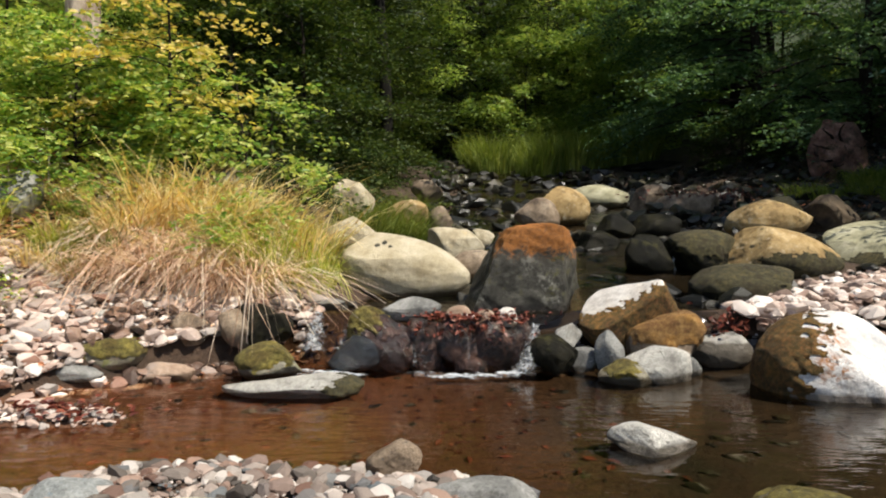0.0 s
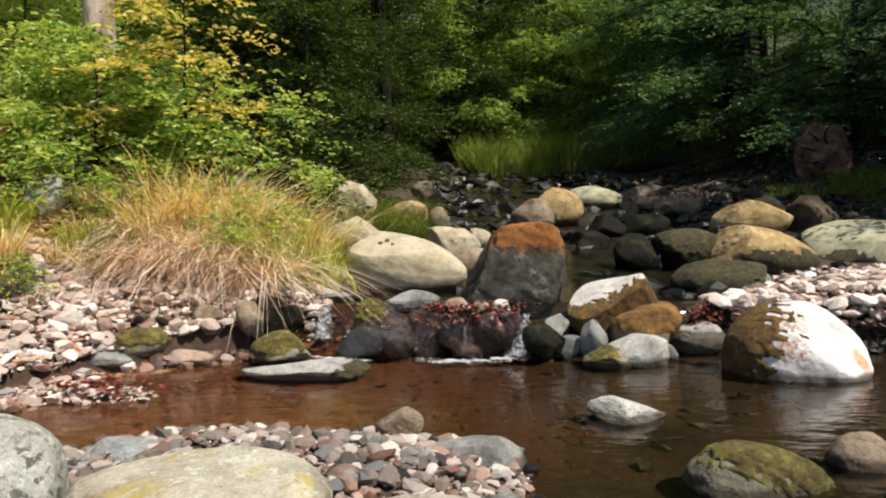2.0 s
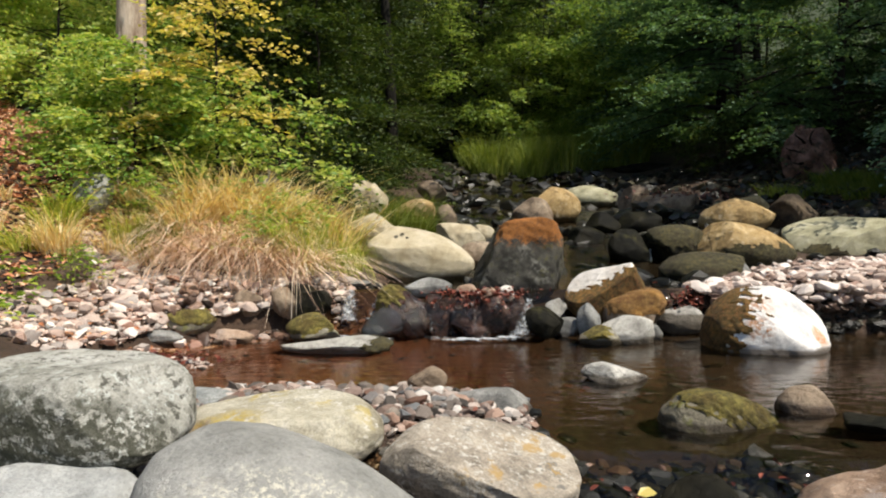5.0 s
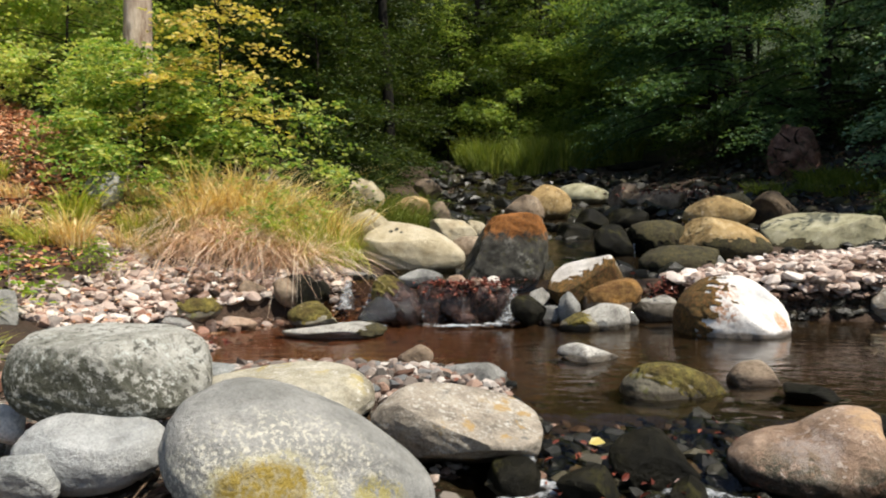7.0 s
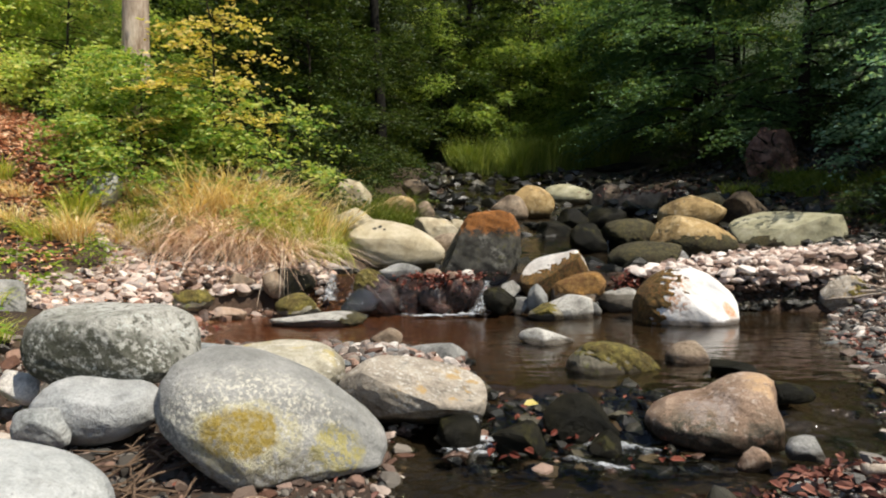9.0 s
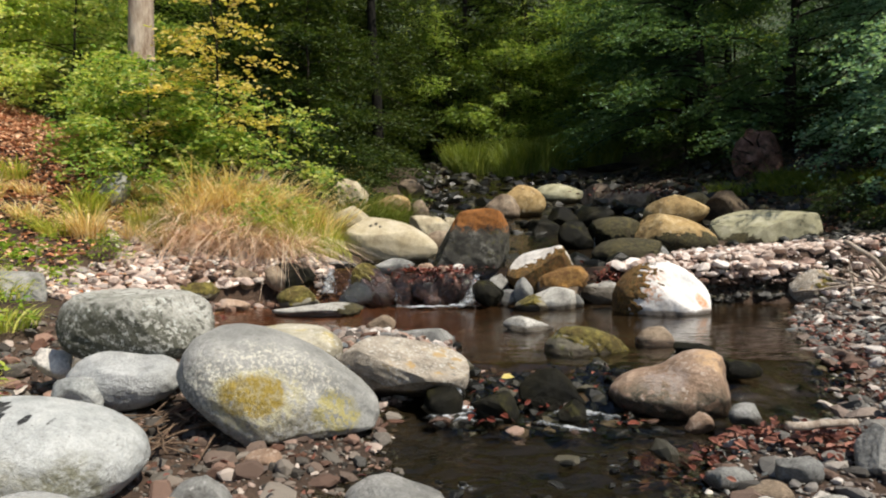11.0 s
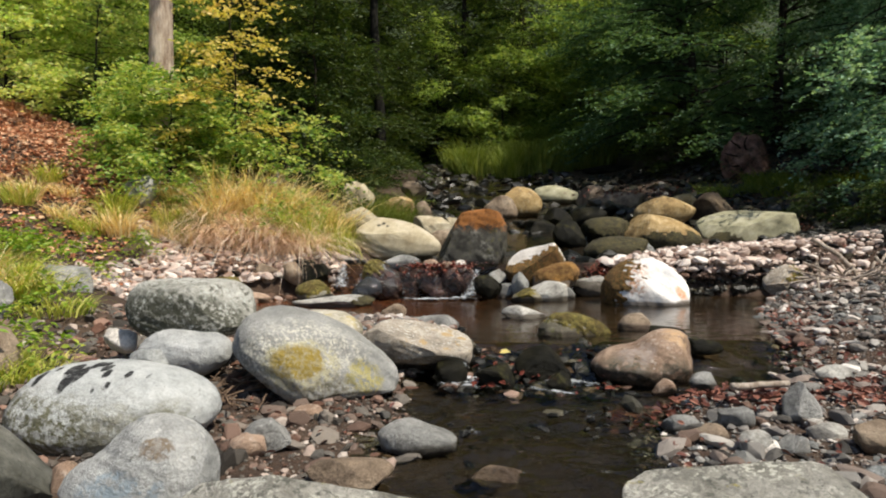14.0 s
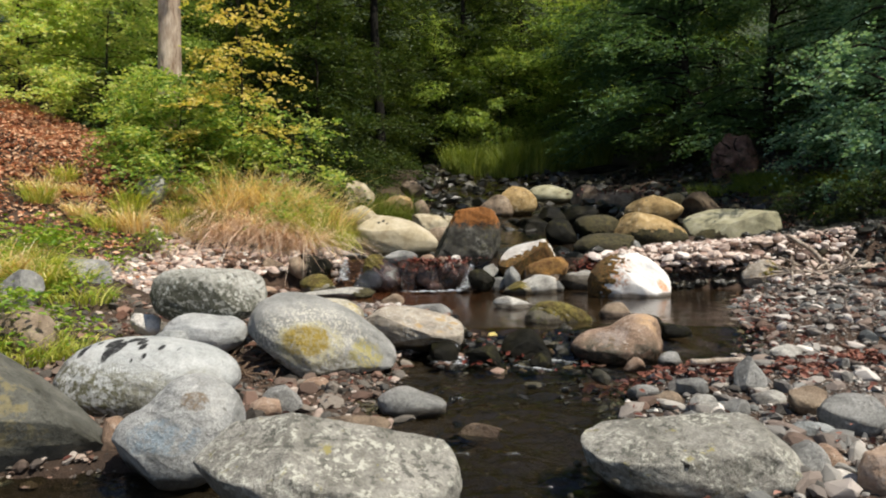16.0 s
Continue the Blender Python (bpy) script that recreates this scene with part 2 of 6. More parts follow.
STONE_CREAM_SPOTTED = rock_material("cream_stone_with_black_spots", (0.34, 0.28, 0.17), (0.48, 0.415, 0.285), (0.57, 0.51, 0.38), [((0.45, 0.45, 0.20), 5, 0.60)], contrast=0.5, patches=[((x, y, z), q, (0.02, 0.02, 0.015), 1.3, 0.6) for x, y, z, q in ((-0.24, -0.20, 0.27, 0.03), (-0.12, -0.24, 0.26, 0.028), (-0.18, -0.16, 0.29, 0.03), (-0.30, -0.28, 0.10, 0.022), (-0.16, -0.34, 0.06, 0.02), (-0.05, -0.36, 0.02, 0.018), (-0.40, -0.24, 0.02, 0.02), (0.08, -0.33, 0.05, 0.014))])
STONE_GOLD = rock_material("golden_stone", (0.17, 0.11, 0.045), (0.38, 0.26, 0.11), (0.54, 0.41, 0.22), [((0.07, 0.06, 0.03), 10, 0.62), ((0.58, 0.47, 0.30), 16, 0.60)], contrast=0.8)
STONE_GREENISH = rock_material("greenish_stone", (0.21, 0.20, 0.12), (0.37, 0.35, 0.225), (0.49, 0.465, 0.33), [((0.12, 0.12, 0.055), 8, 0.68)], contrast=0.6)
STONE_UMBER = rock_material("dark_brown_stone", (0.025, 0.018, 0.011), (0.07, 0.05, 0.03), (0.14, 0.10, 0.06), [((0.16, 0.15, 0.06), 10, 0.62)], contrast=0.9)
STONE_GLASSY = rock_material("stone_under_a_film_of_water", (0.006, 0.007, 0.008), (0.016, 0.018, 0.02), (0.05, 0.05, 0.05), [], rough=0.10, gloss=0.9)
STONE_OLIVE = rock_material("olive_stained_stone", (0.06, 0.06, 0.047), (0.125, 0.125, 0.105), (0.20, 0.195, 0.165), [((0.04, 0.04, 0.03), 20, 0.60), ((0.24, 0.20, 0.09), 9, 0.58)], contrast=0.9, patches=[((-0.20, -0.10, 0.10), 0.17, (0.22, 0.19, 0.10), 0.8, 1.3, 18, 0.49), ((-0.20, -0.30, -0.08), 0.18, (0.11, 0.065, 0.035), 1.0, 1.0, 14, 0.45)])


def moss_material(name, c1, c2, c3):
    m, t, b, _ = shader(name)
    c = coords_of(t)
    col = ramp(t, noise_tex(t, c, 30, 6, 0.75), [(0.3, c1), (0.5, c2), (0.7, c3)])
    col = mix(t, 0.8, col, ramp(t, noise_tex(t, c, 7, 4, 0.6), [(0.35, (0.55, 0.45, 0.4)), (0.5, (1, 1, 1)), (0.66, (1.35, 1.25, 0.9))]), "MULTIPLY")
    t.links.new(col, b.inputs["Base Color"])
    b.inputs["Roughness"].default_value = 0.95
    bump(t, b, noise_tex(t, c, 220, 4, 0.8), 1.0, 0.012)
    return m


MOSS_GREEN = moss_material("green_moss", (0.04, 0.035, 0.010), (0.14, 0.115, 0.025), (0.32, 0.27, 0.07))
MOSS_BROWN = moss_material("brown_moss", (0.09, 0.045, 0.015), (0.24, 0.125, 0.035), (0.40, 0.25, 0.09))
MOSS_RUST = moss_material("rusty_moss", (0.035, 0.032, 0.008), (0.13, 0.078, 0.02), (0.33, 0.15, 0.045))
MOSS_DARK = moss_material("dark_moss", (0.02, 0.018, 0.009), (0.055, 0.048, 0.02), (0.12, 0.10, 0.04))


def pebble_material(name, stops, by_object, rough=0.75, gloss=0.2):
    """Mixed pebbles: each takes its own colour."""
    m, t, b, _ = shader(name)
    if by_object:
        r = t.nodes.new("ShaderNodeObjectInfo").outputs["Random"]
    else:
        r = t.nodes.new("ShaderNodeNewGeometry").outputs["Random Per Island"]
    tc = t.nodes.new("ShaderNodeTexCoord")
    col = ramp(t, r, stops)
    g = ramp(t, noise_tex(t, tc.outputs["Object"], 55, 5, 0.7), [(0.3, (0.55, 0.55, 0.55)), (0.62, (1.12, 1.1, 1.08))])
    col = mix(t, 0.7, col, g, "MULTIPLY")
    t.links.new(col, b.inputs["Base Color"])
    b.inputs["Roughness"].default_value = rough
    b.inputs["Specular IOR Level"].default_value = gloss
    bump(t, b, noise_tex(t, tc.outputs["Object"], 90, 5, 0.7), 0.5, 0.006)
    return m


BEACH_STOPS = [(0.0, (0.14, 0.10, 0.085)), (0.2, (0.56, 0.45, 0.38)), (0.35, (0.32, 0.18, 0.13)), (0.5, (0.70, 0.60, 0.52)), (0.65, (0.29, 0.265, 0.245)), (0.85, (0.60, 0.44, 0.36)), (1.0, (0.82, 0.77, 0.70))]
BANK_STOPS = [(0.0, (0.03, 0.026, 0.022)), (0.2, (0.21, 0.20, 0.18)), (0.4, (0.14, 0.085, 0.06)), (0.55, (0.43, 0.405, 0.36)), (0.7, (0.095, 0.105, 0.105)), (0.85, (0.33, 0.255, 0.205)), (1.0, (0.70, 0.665, 0.61))]
# Wet pebble colours, taken near black to carry shade as well.
WET_SHADE_STOPS = [(0.0, (0.005, 0.005, 0.0035)), (0.45, (0.012, 0.0115, 0.0075)), (0.8, (0.024, 0.022, 0.014)), (1.0, (0.08, 0.07, 0.042))]
PEBBLE_BEACH, PEBBLE_BEACH_ONE = pebble_material("beach_pebbles", BEACH_STOPS, False), pebble_material("beach_pebble", BEACH_STOPS, True)
ISLAND_STOPS = [(0.0, (0.045, 0.04, 0.035)), (0.18, (0.28, 0.235, 0.20)), (0.35, (0.14, 0.072, 0.05)), (0.5, (0.44, 0.385, 0.335)), (0.62, (0.13, 0.145, 0.15)), (0.8, (0.32, 0.205, 0.15)), (1.0, (0.60, 0.56, 0.51))]
LEDGE_STOPS = [(0.0, (0.14, 0.09, 0.07)), (0.2, (0.46, 0.36, 0.30)), (0.4, (0.62, 0.50, 0.42)), (0.55, (0.28, 0.18, 0.14)), (0.75, (0.66, 0.56, 0.49)), (1.0, (0.80, 0.74, 0.68))]
PEBBLE_LEDGE, PEBBLE_LEDGE_ONE = pebble_material("ledge_pebbles", LEDGE_STOPS, False), pebble_material("ledge_pebble", LEDGE_STOPS, True)
PEBBLE_ISLAND, PEBBLE_ISLAND_ONE = pebble_material("island_pebbles", ISLAND_STOPS, False), pebble_material("island_pebble", ISLAND_STOPS, True)
SHORE_STOPS = [(0.0, (0.02, 0.017, 0.014)), (0.2, (0.14, 0.125, 0.105)), (0.4, (0.11, 0.055, 0.036)), (0.55, (0.23, 0.20, 0.165)), (0.7, (0.065, 0.065, 0.06)), (0.85, (0.27, 0.165, 0.12)), (1.0, (0.50, 0.44, 0.38))]
PEBBLE_SHORE, PEBBLE_SHORE_ONE = pebble_material("shore_pebbles", SHORE_STOPS, False), pebble_material("shore_pebble", SHORE_STOPS, True)
PEBBLE_BANK, PEBBLE_BANK_ONE = pebble_material("bank_pebbles", BANK_STOPS, False), pebble_material("bank_pebble", BANK_STOPS, True)
BROWN_STOPS = [(0.0, (0.03, 0.02, 0.014)), (0.4, (0.10, 0.06, 0.042)), (0.75, (0.21, 0.125, 0.085)), (1.0, (0.36, 0.25, 0.19))]
PEBBLE_BROWN, PEBBLE_BROWN_ONE = pebble_material("wet_brown_stones", BROWN_STOPS, False, 0.3, 0.5), pebble_material("wet_brown_stone", BROWN_STOPS, True, 0.3, 0.5)
PEBBLE_WET_SHADE, PEBBLE_WET_SHADE_ONE = pebble_material("wet_shaded_bed_stones", WET_SHADE_STOPS, False, 0.38, 0.45), pebble_material("wet_shaded_bed_stone", WET_SHADE_STOPS, True, 0.38, 0.45)


def leaf_material(name, stops, through_light=0.35, rough=0.5, patch=1.2):
    m, t, b, out = shader(name)
    r = t.nodes.new("ShaderNodeNewGeometry").outputs["Random Per Island"]
    tc = t.nodes.new("ShaderNodeTexCoord")
    f = math_node(t, "ADD", math_node(t, "MULTIPLY", r, 0.6), math_node(t, "MULTIPLY", noise_tex(t, tc.outputs["Object"], patch, 2, 0.5), 0.55))
    col = ramp(t, f, stops)
    t.links.new(col, b.inputs["Base Color"])
    b.inputs["Roughness"].default_value = rough
    b.inputs["Specular IOR Level"].default_value = 0.3
    if through_light:
        tl = t.nodes.new("ShaderNodeBsdfTranslucent")
        t.links.new(mix(t, 1.0, col, (1.0, 1.0, 0.45), "MULTIPLY"), tl.inputs["Color"])
        ms = t.nodes.new("ShaderNodeMixShader")
        ms.inputs[0].default_value = through_light
        t.links.new(b.outputs[0], ms.inputs[1])
        t.links.new(tl.outputs[0], ms.inputs[2])
        t.links.new(ms.outputs[0], out.inputs["Surface"])
    return m


# Light painted into colour: forest and dark leaves shaded, glade and bright leaves sunlit.
LEAF_FOREST_SHADED = leaf_material("shaded_beech_leaves", [(0.2, (0.015, 0.034, 0.008)), (0.5, (0.036, 0.068, 0.016)), (0.8, (0.098, 0.128, 0.032))], 0.4, 0.5)
LEAF_GLADE_LIT = leaf_material("lit_glade_leaves", [(0.2, (0.12, 0.21, 0.06)), (0.5, (0.25, 0.37, 0.095)), (0.85, (0.48, 0.55, 0.17))], 0.45, 0.5)
LEAF_DARK_SHADED = leaf_material("shaded_dark_leaves", [(0.2, (0.038, 0.087, 0.041)), (0.5, (0.093, 0.18, 0.079)), (0.85, (0.21, 0.325, 0.165))], 0.4, 0.5)
LEAF_TEAL = leaf_material("cool_green_leaves", [(0.2, (0.08, 0.19, 0.12)), (0.5, (0.21, 0.37, 0.235)), (0.85, (0.42, 0.58, 0.42))], 0.4)
LEAF_SHRUB = leaf_material("shrub_leaves", [(0.15, (0.068, 0.175, 0.032)), (0.45, (0.24, 0.39, 0.08)), (0.8, (0.62, 0.66, 0.20))], 0.5, 0.4, 2.5)
LEAF_SUNLIT = leaf_material("sunlit_leaves", [(0.15, (0.22, 0.38, 0.08)), (0.45, (0.48, 0.62, 0.16)), (0.8, (0.80, 0.80, 0.32))], 0.5, 0.4)
LEAF_YELLOW = leaf_material("yellow_leaves", [(0.15, (0.42, 0.44, 0.09)), (0.45, (0.72, 0.62, 0.15)), (0.8, (0.86, 0.68, 0.26))], 0.45, 0.4)
LEAF_HERB = leaf_material("herb_leaves", [(0.2, (0.10, 0.22, 0.02)), (0.5, (0.24, 0.38, 0.04)), (0.8, (0.44, 0.50, 0.08))], 0.45)
LEAF_LITTER = leaf_material("fallen_leaves", [(0.2, (0.22, 0.085, 0.042)), (0.45, (0.48, 0.205, 0.10)), (0.65, (0.62, 0.34, 0.185)), (0.9, (0.72, 0.52, 0.34))], 0.0, 0.6)
LEAF_RED = leaf_material("wet_red_leaves", [(0.2, (0.035, 0.009, 0.006)), (0.5, (0.11, 0.026, 0.016)), (0.85, (0.24, 0.075, 0.045))], 0.0, 0.35)
LEAF_BRICK = leaf_material("brick_red_leaves", [(0.2, (0.045, 0.014, 0.010)), (0.5, (0.13, 0.042, 0.027)), (0.85, (0.28, 0.125, 0.085))], 0.0, 0.5)
GRASS_DRY = leaf_material("dry_grass", [(0.2, (0.26, 0.13, 0.045)), (0.45, (0.84, 0.60, 0.27)), (0.78, (0.96, 0.86, 0.60))], 0.4, 0.55, 4.0)
GRASS_PINK = leaf_material("withered_grass", [(0.2, (0.20, 0.09, 0.055)), (0.46, (0.70, 0.45, 0.32)), (0.78, (0.95, 0.82, 0.68))], 0.35, 0.6, 4.0)
GRASS_GREEN = leaf_material("green_grass", [(0.2, (0.12, 0.21, 0.025)), (0.5, (0.40, 0.48, 0.065)), (0.85, (0.74, 0.68, 0.19))], 0.4, 0.5, 4.0)
# The lush grass below, lightened: sunlight put into the colour.
GRASS_FAR_LIT = leaf_material("lit_lush_grass", [(0.2, (0.10, 0.15, 0.025)), (0.5, (0.19, 0.25, 0.045)), (0.85, (0.31, 0.34, 0.085))], 0.4, 0.6)
GRASS_FAR = leaf_material("lush_grass", [(0.2, (0.08, 0.12, 0.02)), (0.5, (0.16, 0.21, 0.035)), (0.85, (0.27, 0.29, 0.07))], 0.35, 0.6)


def bark_material(name, dark, light, scale):
    m, t, b, _ = shader(name)
    tc = t.nodes.new("ShaderNodeTexCoord")
    mp = node(t, "ShaderNodeMapping")
    mp.inputs["Scale"].default_value = (1, 1, 0.25)
    t.links.new(tc.outputs["Object"], mp.inputs["Vector"])
    n = noise_tex(t, mp.outputs["Vector"], scale, 7, 0.7)
    t.links.new(ramp(t, n, [(0.35, dark), (0.65, light)]), b.inputs["Base Color"])
    b.inputs["Specular IOR Level"].default_value = 0.1
    b.inputs["Roughness"].default_value = 0.9
    bump(t, b, n, 0.9, 0.03)
    return m


BARK_DARK = bark_material("dark_bark", (0.014, 0.011, 0.009), (0.045, 0.036, 0.028), 14)
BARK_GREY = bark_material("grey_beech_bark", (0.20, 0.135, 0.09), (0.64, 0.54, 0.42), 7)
BARK_BROWN = bark_material("brown_twig", (0.06, 0.04, 0.027), (0.22, 0.15, 0.10), 20)
# Bark taken to black so the wood's shade sits in its colour.
BARK_SHADED = bark_material("shade_black_bark", (0.006, 0.006, 0.005), (0.02, 0.018, 0.014), 14)
BARK_TWIG = bark_material("bleached_twig", (0.20, 0.15, 0.11), (0.52, 0.45, 0.37), 20)

m, t, b, _ = shader("forest_soil")
GROUND = m
tc = t.nodes.new("ShaderNodeTexCoord")
g1 = noise_tex(t, tc.outputs["Object"], 1.7, 6, 0.6)
g2 = noise_tex(t, tc.outputs["Object"], 22, 6, 0.7)
col = ramp(t, g1, [(0.3, (0.028, 0.018, 0.011)), (0.5, (0.06, 0.036, 0.021)), (0.7, (0.09, 0.06, 0.037))])
geo = t.nodes.new("ShaderNodeNewGeometry")
sep = t.nodes.new("ShaderNodeSeparateXYZ")
t.links.new(geo.outputs["Position"], sep.inputs[0])
col = mix(t, step(t, sep.outputs["Y"], 17.0, 25.0), col, (0.035, 0.055, 0.02))
sand = math_node(t, "MULTIPLY", step(t, sep.outputs["X"], 1.2, -0.6), math_node(t, "MULTIPLY", step(t, sep.outputs["Y"], 2.3, 2.8), step(t, sep.outputs["Z"], 0.05, -0.02)))
col = mix(t, sand, col, (0.15, 0.068, 0.033))
col = mix(t, 0.7, col, ramp(t, g2, [(0.3, (0.45, 0.42, 0.4)), (0.65, (1.3, 1.2, 1.15))]), "MULTIPLY")
t.links.new(col, b.inputs["Base Color"])
b.inputs["Roughness"].default_value = 0.9
bump(t, b, g2, 1.0, 0.04)

m, t, b, _ = shader("stream_water")
WATER = m
b.inputs["Transmission Weight"].default_value = 1.0
b.inputs["Roughness"].default_value = 0.04
b.inputs["IOR"].default_value = 1.333
tc = t.nodes.new("ShaderNodeTexCoord")
mp = node(t, "ShaderNodeMapping")
mp.inputs["Scale"].default_value = (0.45, 1.0, 1.0)
t.links.new(tc.outputs["Object"], mp.inputs["Vector"])
ripple = math_node(t, "ADD", noise_tex(t, mp.outputs["Vector"], 9, 3, 0.5), math_node(t, "MULTIPLY", noise_tex(t, mp.outputs["Vector"], 32, 2, 0.5), 0.3))
bump(t, b, ripple, 0.22, 0.04)
geo = t.nodes.new("ShaderNodeNewGeometry")
sep = t.nodes.new("ShaderNodeSeparateXYZ")
t.links.new(geo.outputs["Position"], sep.inputs[0])
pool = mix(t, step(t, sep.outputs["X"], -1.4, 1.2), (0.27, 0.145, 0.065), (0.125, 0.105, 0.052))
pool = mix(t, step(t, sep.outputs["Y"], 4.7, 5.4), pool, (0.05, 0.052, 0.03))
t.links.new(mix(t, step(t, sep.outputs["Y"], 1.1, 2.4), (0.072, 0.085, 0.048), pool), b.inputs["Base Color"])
swift = math_node(t, "ADD", math_node(t, "MULTIPLY", step(t, sep.outputs["Y"], 1.9, 1.4), 1.3), math_node(t, "MULTIPLY", step(t, sep.outputs["Y"], 6.3, 7.2), 0.6))
t.links.new(math_node(t, "ADD", 0.18, math_node(t, "MULTIPLY", swift, 0.7)), t.nodes["Bump"].inputs["Strength"])

m, t, b, _ = shader("white_water")
FOAM = m
tc = t.nodes.new("ShaderNodeTexCoord")
t.links.new(ramp(t, noise_tex(t, tc.outputs["Object"], 40, 5, 0.7), [(0.34, (0.36, 0.40, 0.43)), (0.56, (0.74, 0.77, 0.79))]), b.inputs["Base Color"])
b.inputs["Roughness"].default_value = 0.8
b.inputs["Transmission Weight"].default_value = 0.25
cover = t.nodes.new("ShaderNodeAttribute")
cover.attribute_name = "cover"
fleck = math_node(t, "ADD", math_node(t, "MULTIPLY", noise_tex(t, tc.outputs["Object"], 34, 5, 0.75), 1.7), -0.95)
t.links.new(step(t, math_node(t, "ADD", cover.outputs["Fac"], fleck), 0.2, 1.05), b.inputs["Alpha"])
bump(t, b, noise_tex(t, tc.outputs["Object"], 90, 4, 0.7), 0.35, 0.008)


# ---- shaping helpers ----
rng = np.random.default_rng(7)


def lerp(v, xs, ys):
    return np.interp(v, xs, ys)


def sm(v):
    v = np.clip(v, 0, 1)
    return v * v * (3 - 2 * v)


def mesh_from(name, verts, faces, material, smooth=True):
    me = bpy.data.meshes.new(name)
    me.from_pydata(np.asarray(verts).tolist(), [], np.asarray(faces).tolist() if not isinstance(faces, list) else faces)
    me.materials.append(material)
    if smooth:
        me.polygons.foreach_set("use_smooth", np.ones(len(me.polygons), dtype=bool))
    me.update()
    return me


def part(name, me, parent, label="", at=None):
    ob = new(name, me)
    ob.parent = parent
    if at is not None:
        ob.matrix_basis = at
    return tagged(ob, label)


def vnoise(p, scale, seed=0.0, octaves=3):
    """Smooth value noise for arrays of points, made from sums of turned sines."""
    p = np.asarray(p, float) * scale + seed * 13.7
    out, amp, total = np.zeros(len(p)), 1.0, 0.0
    for k in range(octaves):
        f = 1.9 ** k
        a, bb, c = p[:, 0] * f, p[:, 1] * f, p[:, 2] * f if p.shape[1] > 2 else np.zeros(len(p))
        out += amp * (np.sin(a * 1.3 + 1.7 * np.sin(bb * 0.9 + k) + 0.6 * c) + np.sin(bb * 1.1 + 1.5 * np.sin(c * 1.2 + a * 0.7) + 2 * k) + np.sin(c * 1.4 + 1.6 * np.sin(a * 0.8 + bb * 0.6 + 5 * k))) / 3
        total += amp
        amp *= 0.55
    return out / total


# ---- lie of the land ----
LEVEL_Y = [-14, -4, -0.8, 0, 1.2, 1.8, 4.78, 4.98, 6.6, 7.2, 10.9, 13, 20, 30, 60, 400]
LEVEL_Z = [-0.9, -0.3, -0.2, -0.14, -0.135, 0, 0, 0.37, 0.39, 0.5, 0.97, 1.3, 2.6, 3.4, 5, 8]
SIDE_Y = [-14, -4, -0.8, 0, 1.5, 2.4, 3.9, 4.5, 5.2, 6.6, 7.2, 10.9, 13, 20, 30, 60, 400]
SIDE_Z = [-0.9, -0.3, -0.22, -0.18, -0.13, -0.02, 0.02, 0.22, 0.42, 0.45, 0.55, 1.0, 1.35, 2.6, 3.4, 5, 8]
EDGE_Y = [-14, -4, -1.2, -0.8, -0.5, 0, 0.7, 1.3, 1.9, 2.2, 2.5, 2.9, 3.1, 3.6, 4.1, 4.72, 4.95, 5.6, 7, 9, 11, 14, 20, 30, 400]
LEFT_X = [-1.8, -1.8, -1.9, -1.75, -0.45, 0.05, -0.05, -0.1, 0.2, 0.2, -1.8, -2.3, -2.45, -2.75, -2.5, -1.6, -1.15, -0.85, -0.5, -0.4, -0.3, -0.1, 0, 0, 0]
RIGHT_X = [1.3, 1.2, 1.1, 1.15, 1.2, 1.3, 1.5, 2.55, 2.75, 2.85, 2.95, 3.1, 3.15, 3.35, 3.7, 4.0, 1.75, 2.65, 3.5, 3.5, 3.6, 3.6, 2.6, 2.5, 2.5]


def level_z(x, y):
    """The stream's level; the step at the dam lies a little further back beside the gravel ledge."""
    back = 0.06 * sm((np.asarray(x, float) - 1.3) / 0.6) * np.exp(-((np.asarray(y, float) - 4.75) / 0.5) ** 2)
    back = back + (0.13 * np.sin(np.asarray(x, float) * 2.9 + 0.4) + 0.05 * np.sin(np.asarray(x, float) * 9.0)) * np.exp(-((np.asarray(y, float) - 1.6) / 0.45) ** 2)
    return lerp(y - back, LEVEL_Y, LEVEL_Z)


